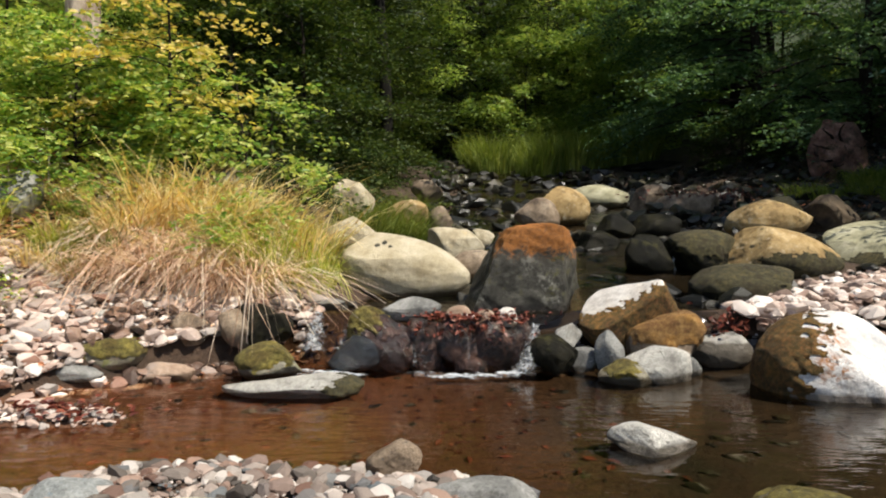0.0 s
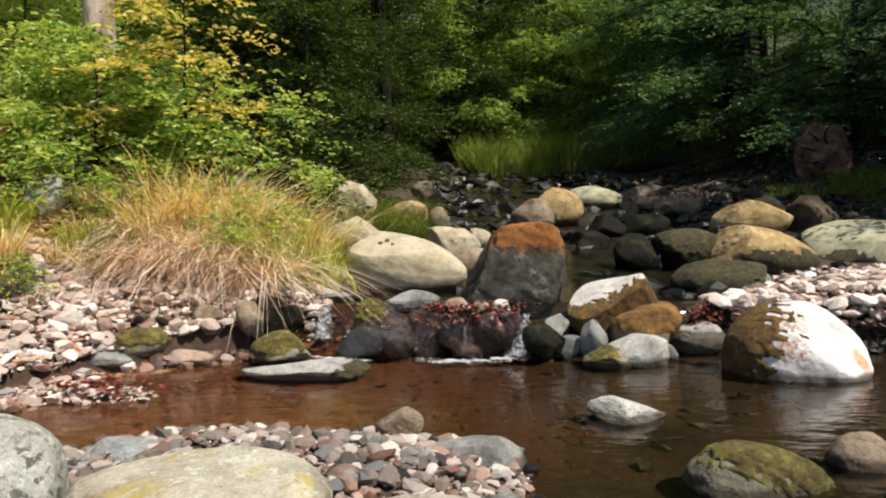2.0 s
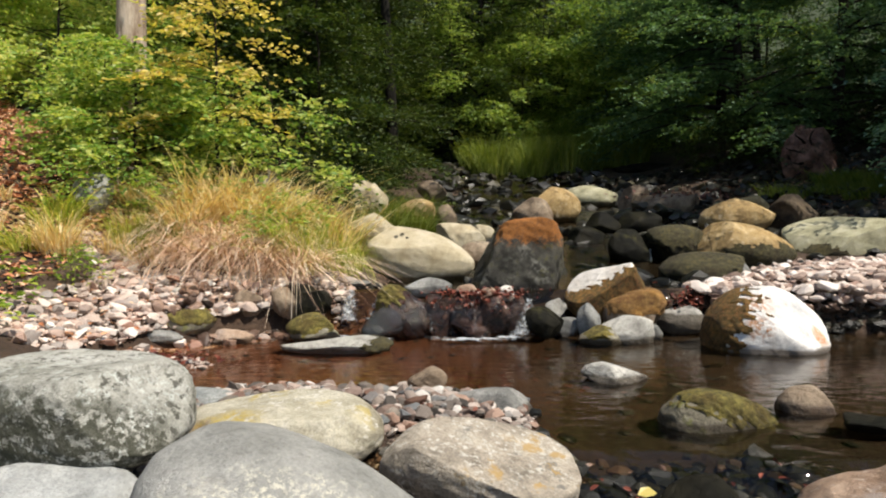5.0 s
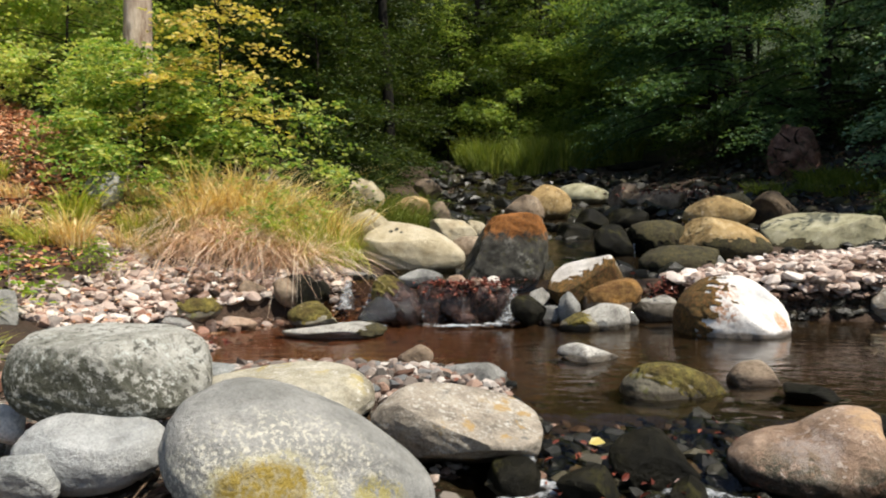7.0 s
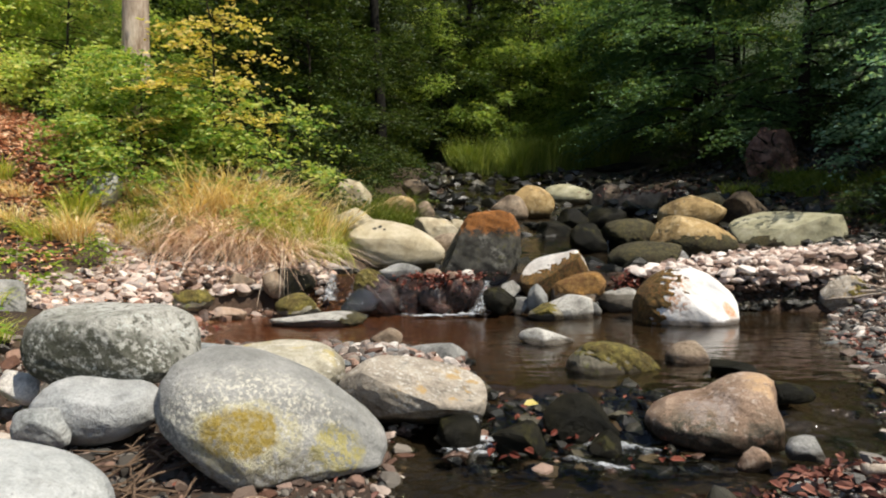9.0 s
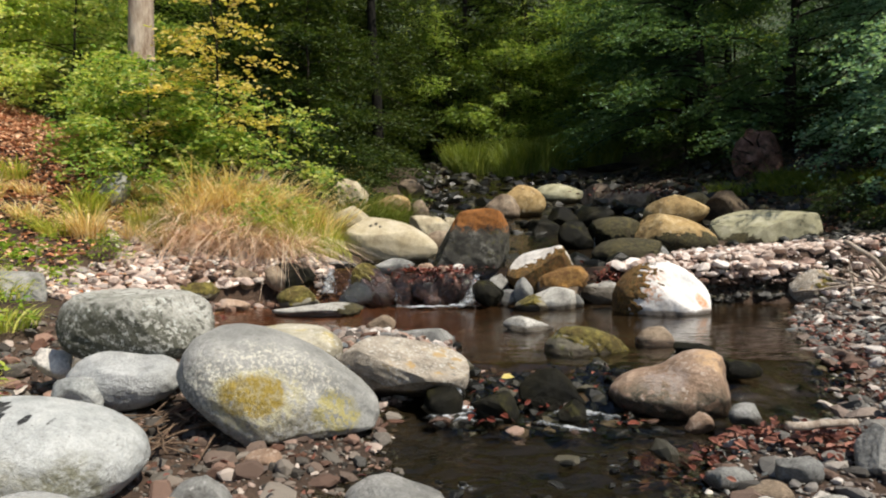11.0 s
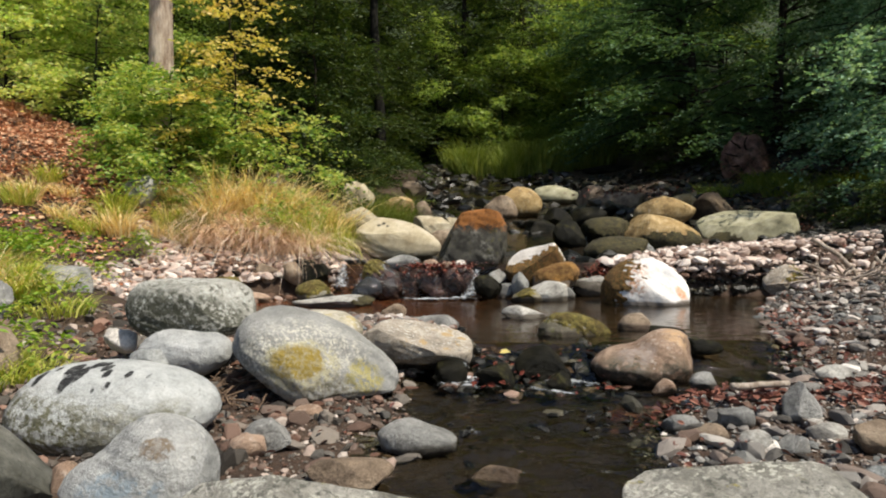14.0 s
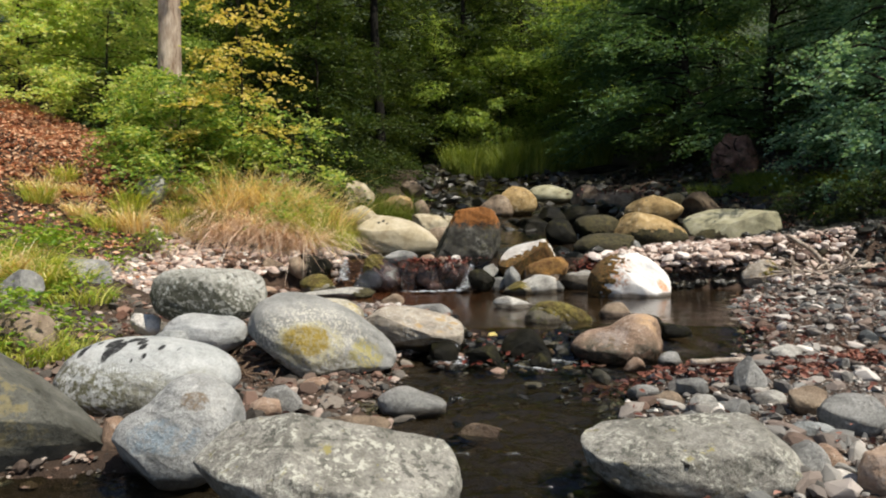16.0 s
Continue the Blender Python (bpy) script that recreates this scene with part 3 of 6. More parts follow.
def ground_z(x, y):
    x, y = np.asarray(x, float), np.asarray(y, float)
    level = level_z(x, y)
    side = lerp(y, SIDE_Y, SIDE_Z)
    dl, dr = lerp(y, EDGE_Y, LEFT_X) - x, x - lerp(y, EDGE_Y, RIGHT_X)
    bed = level - 0.17 * sm(np.minimum(-dl, -dr) / 0.55 + 0.1)
    left = side + 0.05 * sm(dl / 0.3) + 0.03 * dl + 0.48 * sm((y - 5.05) / 1.1) * sm((dl - 0.3) / 1.2) * sm((11 - y) / 3) + 0.36 * np.maximum(0, -x - 3.0) * sm((y - 3.6) / 2.5) + 0.22 * np.maximum(0, -x - 2.3) * (1 - sm((y - 3.6) / 2.5))
    right = level + 0.02 * sm(dr / 0.3) + 0.03 * dr + 0.22 * np.maximum(0, x - 5.2) * sm((y - 4) / 4) + 0.10 * np.maximum(0, x - 3.5) * (1 - sm((y - 4) / 4))
    z = np.where(dl > 0, left, np.where(dr > 0, right, bed))
    z = np.minimum(z, level + 6 + 0.04 * np.abs(x)) + 0.75 * np.maximum(0, y - 27) * sm((70 - y) / 10 + 1)
    for cx, cy, rx, ry, h in ((-0.65, 2.36, 1.1, 0.46, 0.10), (-2.15, 3.52, 0.42, 0.17, 0.06)):
        q = ((x - cx) / rx) ** 4 + ((y - cy + 0.05 * (x - cx)) / ry) ** 2
        z = np.maximum(z, np.where(q < 1.6, level - 0.03 + h * (1 - q), -99))
    p = np.stack([x, y], -1).reshape(-1, 2)
    rough = vnoise(p, 2.3, 1.0).reshape(x.shape) * 0.03 + vnoise(p, 7.0, 2.0, 2).reshape(x.shape) * 0.012
    return z + rough * (1 + sm((np.abs(x) - 4) / 6) * 2)


def axis_values(lo, hi, fine_lo, fine_hi, fine, grow=1.18):
    v = list(np.arange(fine_lo, fine_hi, fine))
    d, x = fine, fine_hi
    while x < hi:
        v.append(x)
        d *= grow
        x += d
    v.append(hi)
    d, x = fine, fine_lo
    while x > lo:
        d *= grow
        x -= d
        v.insert(0, max(x, lo))
    return np.array(v)


def sheet(name, xs, ys, height, material):
    gx, gy = np.meshgrid(xs, ys)
    gz = height(gx, gy)
    v = np.stack([gx, gy, gz], -1).reshape(-1, 3)
    nx, ny = len(xs), len(ys)
    i = (np.arange(ny - 1)[:, None] * nx + np.arange(nx - 1)[None]).reshape(-1)
    f = np.stack([i, i + 1, i + nx + 1, i + nx], -1)
    return new(name, mesh_from(name, v, f, material))


ground = sheet("ground", axis_values(-300, 300, -5.5, 7.0, 0.07), axis_values(-200, 500, -4, 13, 0.07), ground_z, GROUND)
tagged(ground, "brown forest soil and stream bed with gravel", "ground", kind="structure")


def water_z(x, y):
    level = level_z(x, y)
    p = np.stack([x, y], -1).reshape(-1, 2)
    fast = 0.5 * sm((y - 6.4) / 1.5) + sm((1.7 - y) / 0.3) * 0.9 + np.exp(-((y - 1.62) / 0.2) ** 2) + np.exp(-((y - 4.6) / 0.3) ** 2) * 0.6
    n = vnoise(p, 6.0, 3.0).reshape(x.shape)
    n2 = vnoise(p * np.array([1.0, 1.6]), 17.0, 4.0, 2).reshape(x.shape)
    n3 = vnoise(p * np.array([1.0, 1.4]), 42.0, 5.0, 2).reshape(x.shape)
    return level - 0.01 + (n * 0.022 + n2 * 0.022) * np.clip(fast, 0.03, 1.2) + n3 * 0.013 * np.clip(fast - 0.1, 0, 1)


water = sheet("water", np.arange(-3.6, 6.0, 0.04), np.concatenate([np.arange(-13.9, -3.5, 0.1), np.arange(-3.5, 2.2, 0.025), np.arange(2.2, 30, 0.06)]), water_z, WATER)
tagged(water, "clear brown stream water with dark reflections", "water", kind="structure")
water.visible_shadow = False

# ---- stones ----
ICO = {}


def ico(level):
    if level not in ICO:
        bm = bmesh.new()
        bmesh.ops.create_icosphere(bm, subdivisions=level, radius=1)
        bm.verts.ensure_lookup_table()
        ICO[level] = (np.array([v.co[:] for v in bm.verts]), [[v.index for v in f.verts] for f in bm.faces])
        bm.free()
    return ICO[level]


def stone_shape(size, seed, level, cuts=4, taper=0.0, droop=0.0, square=0.9, tip=0.0, rough=1.0, planes=(), lumps=()):
    """A water-worn stone: a ball drawn to size, flattened by a few soft cuts, tapered and roughened."""
    r = np.random.default_rng(seed)
    d, faces = ico(level)
    p = np.sign(d) * np.abs(d) ** square
    p /= np.maximum(np.abs(p).max(0), 1e-6)
    if lumps:
        reach = np.zeros(len(d))
        for *c, sx, sy, sz in lumps:
            s3, c3 = np.array((sx, sy, sz)), np.array(c)
            u, o = d / s3, -c3 / s3
            aa, bb, cc = (u * u).sum(1), (u * o).sum(1), (o * o).sum() - 1
            disc = bb * bb - aa * cc
            far = np.where(disc > 0, (-bb + np.sqrt(np.maximum(disc, 0))) / aa, 0)
            reach = (np.maximum(reach, 0) ** 5 + np.maximum(far, 0) ** 5) ** (1 / 5)
        p = d * reach[:, None]
    for nx, ny, nz, off in planes:
        n = np.array((nx, ny, nz), float)
        n /= np.linalg.norm(n)
        over = p @ n - off
        p -= np.outer(np.where(over > 0, over * 0.9, 0), n)
    for _ in range(cuts):
        n = r.normal(size=3)
        n /= np.linalg.norm(n)
        over = p @ n - r.uniform(0.52, 0.84)
        p -= np.outer(np.where(over > 0, over * r.uniform(0.7, 0.95), 0), n)
    p += d * (vnoise(p, 1.7, seed, 2) * 0.10 + vnoise(p, 4.5, seed + 0.3, 3) * 0.035 - np.abs(vnoise(p, 6.0, seed + 0.8, 2)) * 0.03 + vnoise(p, 15, seed + 0.6, 3) * 0.010)[:, None] * rough
    lo, hi = p.min(0), p.max(0)
    p = (p - (lo + hi) / 2) / ((hi - lo) / 2)
    k = 1 - taper * np.clip(p[:, 0] * 0.5 + 0.5, 0, 1) ** 1.5 * np.sign(taper) if taper > 0 else 1 + taper * np.clip(0.5 - p[:, 0] * 0.5, 0, 1) ** 1.5
    q = p.copy()
    q[:, 2] *= k
    q[:, 1] *= 0.5 + 0.5 * k
    q[:, 2] -= droop * p[:, 0]
    q[:, 2] = (q[:, 2] - q[:, 2].min()) / (q[:, 2].max() - q[:, 2].min()) * 2 - 1
    q = q * np.array(size)
    if tip:
        a = math.radians(tip)
        q[:, 0], q[:, 2] = q[:, 0] * math.cos(a) + q[:, 2] * math.sin(a), -q[:, 0] * math.sin(a) + q[:, 2] * math.cos(a)
    return q, faces


def moss_shell(q, faces, size, side, amount, seed, material):
    """A raised mat of moss over the part of a stone that faces one side, with a ragged edge."""
    u = q / np.array(size)
    u /= np.linalg.norm(u, axis=1)[:, None]
    side = np.array(side, float) / np.linalg.norm(side)
    mask = u @ side + vnoise(q, 8, seed, 2) * 0.25 + vnoise(q, 45, seed + 1, 3) * (0.5 if size[0] < 0.55 else 0.2) - amount
    keep = [f for f in faces if all(mask[i] > 0 for i in f)]
    if not keep:
        return None
    used = sorted({i for f in keep for i in f})
    index = {i: k for k, i in enumerate(used)}
    thick = np.clip(mask[used] * 0.05, -0.003, 0.014) + vnoise(q[used], 60, seed + 2, 2) * 0.004
    return mesh_from("moss", q[used] + u[used] * thick[:, None], [[index[i] for i in f] for f in keep], material)


def stone(name, at, size, material, seed, level, moss=None, moss_material=None, label="", **shape):
    q, faces = stone_shape(size, seed, level, **shape)
    me = mesh_from(name, q, faces, material)
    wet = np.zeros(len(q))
    soaked = material in (STONE_WET_SHADED, STONE_WETBROWN)
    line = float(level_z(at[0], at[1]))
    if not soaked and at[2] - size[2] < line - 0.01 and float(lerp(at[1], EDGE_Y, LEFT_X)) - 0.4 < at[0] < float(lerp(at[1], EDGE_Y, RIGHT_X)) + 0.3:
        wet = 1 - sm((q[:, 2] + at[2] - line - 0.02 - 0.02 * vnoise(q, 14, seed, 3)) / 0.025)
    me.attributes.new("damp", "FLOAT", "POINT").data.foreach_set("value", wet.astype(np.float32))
    ob = new(name, me)
    ob.matrix_basis = pose(*at)
    tagged(ob, label, "rock")
    if moss:
        me = moss_shell(q, faces, size, moss[:3], moss[3], seed, moss_material or MOSS_GREEN)
        if me:
            part("moss", me, ob, "mat of moss")
    return ob


stone("boulder", (2.36, 4.23, 0.07), (0.454, 0.386, 0.394), STONE_WHITE, 1, 6, cuts=2, rough=0.7, square=0.95, moss=(-0.93, 0.22, 0.18, 0.38), moss_material=MOSS_RUST, label="bright pale boulder with a brown mossy shoulder in the pool")
stone("boulder", (-1.37, 1.31, 0.32), (0.390, 0.292, 0.186), STONE_SPECKLED, 2, 6, rough=0.75, cuts=0, planes=((0.0, -0.1, 1.0, 0.78), (0.8, -0.4, 0.3, 0.8)), square=0.74, label="grey-white speckled boulder resting on smaller stones")
stone("boulder", (-0.50, 0.89, 0.08), (0.468, 0.375, 0.302), STONE_LICHEN, 3, 6, rough=0.75, cuts=1, taper=0.42, droop=0.28, planes=((0.4, -0.3, -0.88, 0.68), (-0.65, -0.15, -0.75, 0.66)), label="large egg-shaped grey boulder with yellow lichen, beside the water")
stone("boulder", (-0.81, 1.83, 0.06), (0.454, 0.273, 0.159), STONE_YELLOW, 4, 6, rough=0.75, cuts=2, planes=((0.0, -0.15, 1.0, 0.6), (-0.6, -0.4, 0.5, 0.7)), label="flat yellowish-white boulder behind the lichen boulder")
stone("boulder", (0.04, 1.50, 0.01), (0.376, 0.282, 0.195), STONE_TAN, 5, 6, rough=0.75, cuts=2, planes=((0.32, -0.25, 0.92, 0.50),), droop=0.1, label="tan and grey sloping boulder at the edge of the little fall")
stone("boulder", (-1.32, 1.05, 0.09), (0.278, 0.195, 0.147), STONE_PALE_BLUE, 6, 5, cuts=4, label="pale grey boulder under the speckled one")
stone("boulder", (-1.27, 0.14, 0.01), (0.467, 0.327, 0.214), STONE_SPOTTED, 7, 6, cuts=1, taper=0.15, rough=0.5, label="white boulder with black lichen spots among gravel")
stone("boulder", (-0.79, -0.65, -0.03), (0.263, 0.197, 0.245), STONE_GROOVED, 8, 6, rough=0.75, cuts=1, lumps=((-0.1, 0, -0.2, 0.9, 0.95, 0.8), (0.32, 0.1, 0.25, 0.68, 0.8, 0.75)), label="bluish-white boulder with a worn groove")
stone("boulder", (-1.57, -0.61, 0.11), (0.43, 0.34, 0.37), STONE_OLIVE, 9, 6, rough=0.5, cuts=0, square=0.6, planes=((0.65, 0.20, 0.73, 0.0), (0.62, -0.62, 0.48, 0.22), (0.5, -0.7, -0.5, 0.5)), label="dark yellow-stained wedge-shaped boulder")
stone("boulder", (-0.08, -1.19, -0.05), (0.439, 0.263, 0.253), STONE_LICHENED, 10, 6, rough=0.75, cuts=2, planes=((0.35, -0.25, 0.9, 0.55), (-0.5, -0.3, 0.8, 0.72)), label="large grey boulder mottled with pale lichen")
stone("boulder", (1.27, -0.72, -0.11), (0.438, 0.271, 0.173), STONE_LICHENED, 11, 6, cuts=3, planes=((-0.3, -0.2, 0.93, 0.42),), rough=1.2, label="broad grey boulder lying at the gravel bank's edge")
stone("boulder", (1.51, 1.35, -0.03), (0.340, 0.255, 0.202), STONE_RED, 12, 6, cuts=1, rough=0.9, lumps=((-0.12, 0, -0.2, 0.88, 0.95, 0.66), (0.38, 0.05, 0.05, 0.60, 0.85, 0.86)), planes=((0.92, -0.35, 0.1, 0.78),), label="reddish-brown humped boulder standing in the shallow stream")
stone("boulder", (1.24, 2.25, -0.045), (0.308, 0.185, 0.190), STONE_MOSSY, 13, 6, rough=0.75, cuts=4, taper=0.25, droop=0.15, moss=(0.2, -0.1, 0.95, 0.5), moss_material=MOSS_GREEN, label="low boulder covered with yellow-green moss in the pool")
stone("stone", (1.77, 2.49, -0.005), (0.143, 0.115, 0.116), STONE_BROWN, 14, 5, cuts=8, label="brown-grey stone standing in the pool")
stone("stone", (0.94, 3.13, 0.01), (0.205, 0.143, 0.088), STONE_PALE_GREY, 15, 5, cuts=7, label="flat pale grey stone breaking the water")
stone("stone", (-0.99, 4.11, 0.02), (0.438, 0.219, 0.078), STONE_PALE_GREY, 16, 5, cuts=4, taper=-0.5, moss=(0.95, -0.2, 0.0, 0.62), moss_material=MOSS_DARK, label="long flat yellowish-white slab with a mossy end in the pool")
stone("stone", (-0.21, 2.65, 0.09), (0.111, 0.089, 0.095), STONE_BROWN, 17, 5, cuts=10, label="pointed brown stone on the gravel island")
stone("stone", (0.12, 2.40, 0.03), (0.228, 0.125, 0.085), STONE_GREY, 18, 5, cuts=7, label="flat grey slab at the gravel island's tip")
stone("stone", (0.23, 2.03, -0.01), (0.075, 0.053, 0.054), STONE_GREY, 19, 4, cuts=8, label="small grey stone in the water")
stone("stone", (-1.35, 2.38, 0.06), (0.172, 0.120, 0.079), STONE_BLUE, 20, 5, cuts=7, label="bluish grey stone on the gravel island")
stone("stone", (0.12, 0.06, -0.12), (0.179, 0.134, 0.098), STONE_GREY, 21, 5, cuts=8, label="rounded grey stone at the stream's edge")
stone("stone", (0.45, -0.20, -0.19), (0.120, 0.090, 0.071), STONE_BROWN, 22, 5, cuts=8, label="low brown-grey stone in the stream")
stone("stone", (-0.59, -0.08, -0.09), (0.083, 0.066, 0.057), STONE_RED, 23, 4, cuts=6, label="round salmon-coloured stone in the gravel")
stone("stone", (-0.53, -0.01, -0.07), (0.109, 0.087, 0.082), STONE_GREY, 24, 5, cuts=8, label="dark grey stone leaning in the gravel")
stone("stone", (-0.46, 0.46, -0.11), (0.082, 0.065, 0.046), STONE_RED, 25, 4, cuts=6, label="small pinkish stone under the boulder")
stone("stone", (-0.12, -0.34, -0.11), (0.170, 0.119, 0.067), STONE_BROWN, 26, 5, cuts=7, label="flat brown-grey stone in the gravel")
stone("stone", (0.02, -0.64, -0.14), (0.069, 0.049, 0.062), STONE_RED, 27, 4, cuts=7, label="small pinkish stone in the gravel")
stone("stone", (-1.12, -0.49, -0.10), (0.067, 0.047, 0.097), STONE_RED, 28, 4, cuts=9, label="angular pink stone between boulders")
stone("stone", (-1.88, 1.34, 0.12), (0.085, 0.068, 0.078), STONE_PALE, 29, 4, cuts=6, label="small round white stone beside the herbs")
stone("stone", (-1.80, 1.25, 0.12), (0.104, 0.084, 0.078), STONE_PALE, 31, 5, cuts=7, label="cream stone at the bank's foot")
stone("stone", (-1.45, 0.86, 0.06), (0.117, 0.094, 0.097), STONE_BLUE, 32, 5, cuts=8, label="bluish grey stone among gravel")
stone("stone", (0.86, 1.39, -0.06), (0.179, 0.143, 0.120), STONE_WET_SHADED, 33, 5, cuts=8, label="dark wet stone at the lower fall")
stone("stone", (0.54, 1.14, -0.10), (0.121, 0.085, 0.101), STONE_WET_SHADED, 34, 5, cuts=8, label="dark wet stone with red leaves")
stone("stone", (0.93, 1.15, -0.12), (0.077, 0.061, 0.068), STONE_WET_SHADED, 35, 4, cuts=8, label="small dark wet stone")
stone("stone", (0.27, 1.21, -0.09), (0.105, 0.084, 0.087), STONE_WET_SHADED, 36, 4, cuts=8, label="dark wet stone under the little fall")
stone("stone", (1.51, 0.97, -0.12), (0.072, 0.057, 0.061), STONE_RED, 37, 4, cuts=8, label="pinkish stone at the gravel bank")
stone("stone", (1.78, 1.07, -0.11), (0.083, 0.066, 0.067), STONE_GREY, 38, 4, cuts=7, label="grey rounded stone in shallow water")
stone("stone", (1.99, 1.64, 0.00), (0.133, 0.106, 0.062), STONE_WET_SHADED, 39, 4, cuts=8, label="dark stone at the gravel edge")
stone("stone", (1.93, 2.15, -0.00), (0.152, 0.107, 0.056), STONE_WET_SHADED, 40, 4, cuts=8, label="low wet stone in the pool")
stone("stone", (1.98, 0.34, -0.03), (0.091, 0.073, 0.100), STONE_GREY, 41, 5, cuts=2, planes=((0.78, -0.25, 0.55, 0.30), (-0.80, -0.2, 0.52, 0.34), (0.1, -0.85, 0.45, 0.4)), label="pointed grey stone standing on the gravel bank")
stone("stone", (2.07, -0.07, -0.06), (0.104, 0.083, 0.070), STONE_BROWN, 42, 5, cuts=8, label="grey-brown stone on the gravel bank")
stone("stone", (2.14, -0.33, -0.06), (0.144, 0.101, 0.092), STONE_GREY, 43, 5, cuts=9, label="dark grey flat stone on the gravel bank")
stone("stone", (1.56, -0.08, -0.09), (0.069, 0.056, 0.063), STONE_PALE_GREY, 44, 5, cuts=8, label="pale grey stone on the gravel bank")
stone("stone", (1.91, -0.36, -0.12), (0.120, 0.084, 0.052), STONE_BLUE, 45, 5, cuts=8, label="flat blue-grey stone on the gravel bank")
stone("stone", (1.68, -0.77, -0.14), (0.109, 0.087, 0.113), STONE_GREY, 46, 5, cuts=8, label="shaded grey stone behind the broad boulder")
stone("stone", (1.79, -0.72, -0.13), (0.078, 0.062, 0.074), STONE_RED, 47, 5, cuts=8, label="pinkish stone on the gravel bank")
stone("stone", (1.80, -0.83, -0.17), (0.069, 0.055, 0.053), STONE_PALE, 48, 4, cuts=6, label="cream-white stone on the gravel bank")
stone("stone", (1.93, -0.91, -0.13), (0.132, 0.106, 0.120), STONE_RED, 49, 5, cuts=7, label="reddish rounded stone on the gravel bank")
stone("stone", (1.37, 0.28, -0.11), (0.085, 0.068, 0.048), STONE_GREY, 50, 4, cuts=8, label="grey stone at the water's edge")
stone("stone", (1.44, 0.13, -0.12), (0.089, 0.071, 0.053), STONE_BROWN, 51, 4, cuts=8, label="brown-grey stone at the water's edge")
stone("stone", (1.64, 0.30, -0.09), (0.093, 0.074, 0.059), STONE_GREY, 52, 4, cuts=9, label="grey slab on red leaves")
stone("stone", (1.97, 0.12, -0.10), (0.085, 0.068, 0.042), STONE_PALE_GREY, 53, 4, cuts=8, label="pale stone on the gravel bank")
stone("stone", (2.51, 0.97, -0.03), (0.128, 0.090, 0.049), STONE_PALE_GREY, 54, 4, cuts=8, label="flat pale stone on the gravel bank")
stone("stone", (1.61, -0.08, -0.12), (0.062, 0.050, 0.052), STONE_PALE, 55, 4, cuts=8, label="white stone on the gravel bank")
stone("stone", (1.72, -0.09, -0.10), (0.069, 0.055, 0.058), STONE_GREY, 56, 4, cuts=8, label="light grey stone on the gravel bank")
stone("boulder", (1.29, 4.95, 0.34), (0.365, 0.292, 0.274), STONE_CAPPED, 57, 6, cuts=2, rough=0.5, planes=((-0.45, -0.35, 0.82, 0.42), (0.9, -0.2, 0.35, 0.72)), moss=(0.05, -0.72, -0.55, -0.02), moss_material=MOSS_RUST, taper=-0.25, droop=-0.15, label="white-topped boulder with brown moss on its flank, beside the fall")
stone("boulder", (1.48, 4.77, 0.19), (0.285, 0.228, 0.195), STONE_BROWN, 58, 5, cuts=6, moss=(0.0, -0.2, 0.9, 0.1), moss_material=MOSS_BROWN, label="brown boulder grown over with yellowish moss")
stone("stone", (0.68, 4.61, 0.11), (0.181, 0.163, 0.158), STONE_WET_SHADED, 59, 5, cuts=8, rough=2.0, label="dark wet stone beside the white water")
stone("stone", (1.05, 4.55, 0.13), (0.098, 0.079, 0.168), STONE_GREY, 60, 5, cuts=8, label="upright grey stone beside the fall")
stone("stone", (1.34, 4.47, 0.06), (0.228, 0.160, 0.140), STONE_PALE_GREY, 61, 5, cuts=8, label="pale brown stone at the pool's edge")
stone("stone", (1.11, 4.37, 0.02), (0.172, 0.138, 0.098), STONE_MOSSY, 62, 5, cuts=6, moss=(-0.2, -0.2, 0.9, 0.45), moss_material=MOSS_GREEN, label="small mossy stone at the pool's edge")
stone("stone", (1.93, 4.91, 0.08), (0.226, 0.181, 0.144), STONE_PALE_GREY, 63, 5, cuts=8, label="white-grey stone at the pool's edge")
stone("stone", (2.53, 5.46, 0.17), (0.312, 0.219, 0.169), STONE_PALE, 64, 5, cuts=8, label="pale flat stone behind the bright boulder")
stone("stone", (0.80, 4.72, 0.21), (0.104, 0.083, 0.112), STONE_PALE_GREY, 65, 4, cuts=9, label="small tilted grey slab")
stone("stone", (0.89, 4.67, 0.05), (0.114, 0.091, 0.108), STONE_GREY, 66, 4, cuts=8, label="small grey stone by the fall")
stone("stone", (1.58, 4.57, 0.02), (0.089, 0.071, 0.103), STONE_GREY, 67, 4, cuts=8, label="small grey stone at the pool's edge")
stone("stone", (2.19, 5.39, 0.28), (0.103, 0.082, 0.109), STONE_PALE, 68, 4, cuts=8, label="small white stone on red leaves")
stone("stone", (-0.50, 4.75, 0.18), (0.250, 0.200, 0.253), STONE_WETBROWN, 69, 6, rough=1.7, cuts=7, taper=-0.2, droop=0.2, moss=(-0.7, 0, 0.6, 0.5), moss_material=MOSS_GREEN, label="wet brown stone in the dam, mossy on top")
for k, (x, y, z, sx, sz) in enumerate(((-0.20, 4.74, 0.16, 0.15, 0.20), (0.03, 4.76, 0.17, 0.17, 0.19), (0.26, 4.73, 0.15, 0.15, 0.20), (0.44, 4.78, 0.16, 0.13, 0.17), (0.12, 4.64, 0.03, 0.12, 0.08))):
    stone("stone", (x, y, z), (sx, sx * 0.8, sz), STONE_WETBROWN, 1700 + k, 5, cuts=7, rough=1.4, label="wet reddish-brown stone in the dam hung with leaves")
stone("stone", (-0.68, 4.65, 0.12), (0.188, 0.150, 0.138), STONE_GLASSY, 72, 5, cuts=7, label="black wet stone in the side fall")
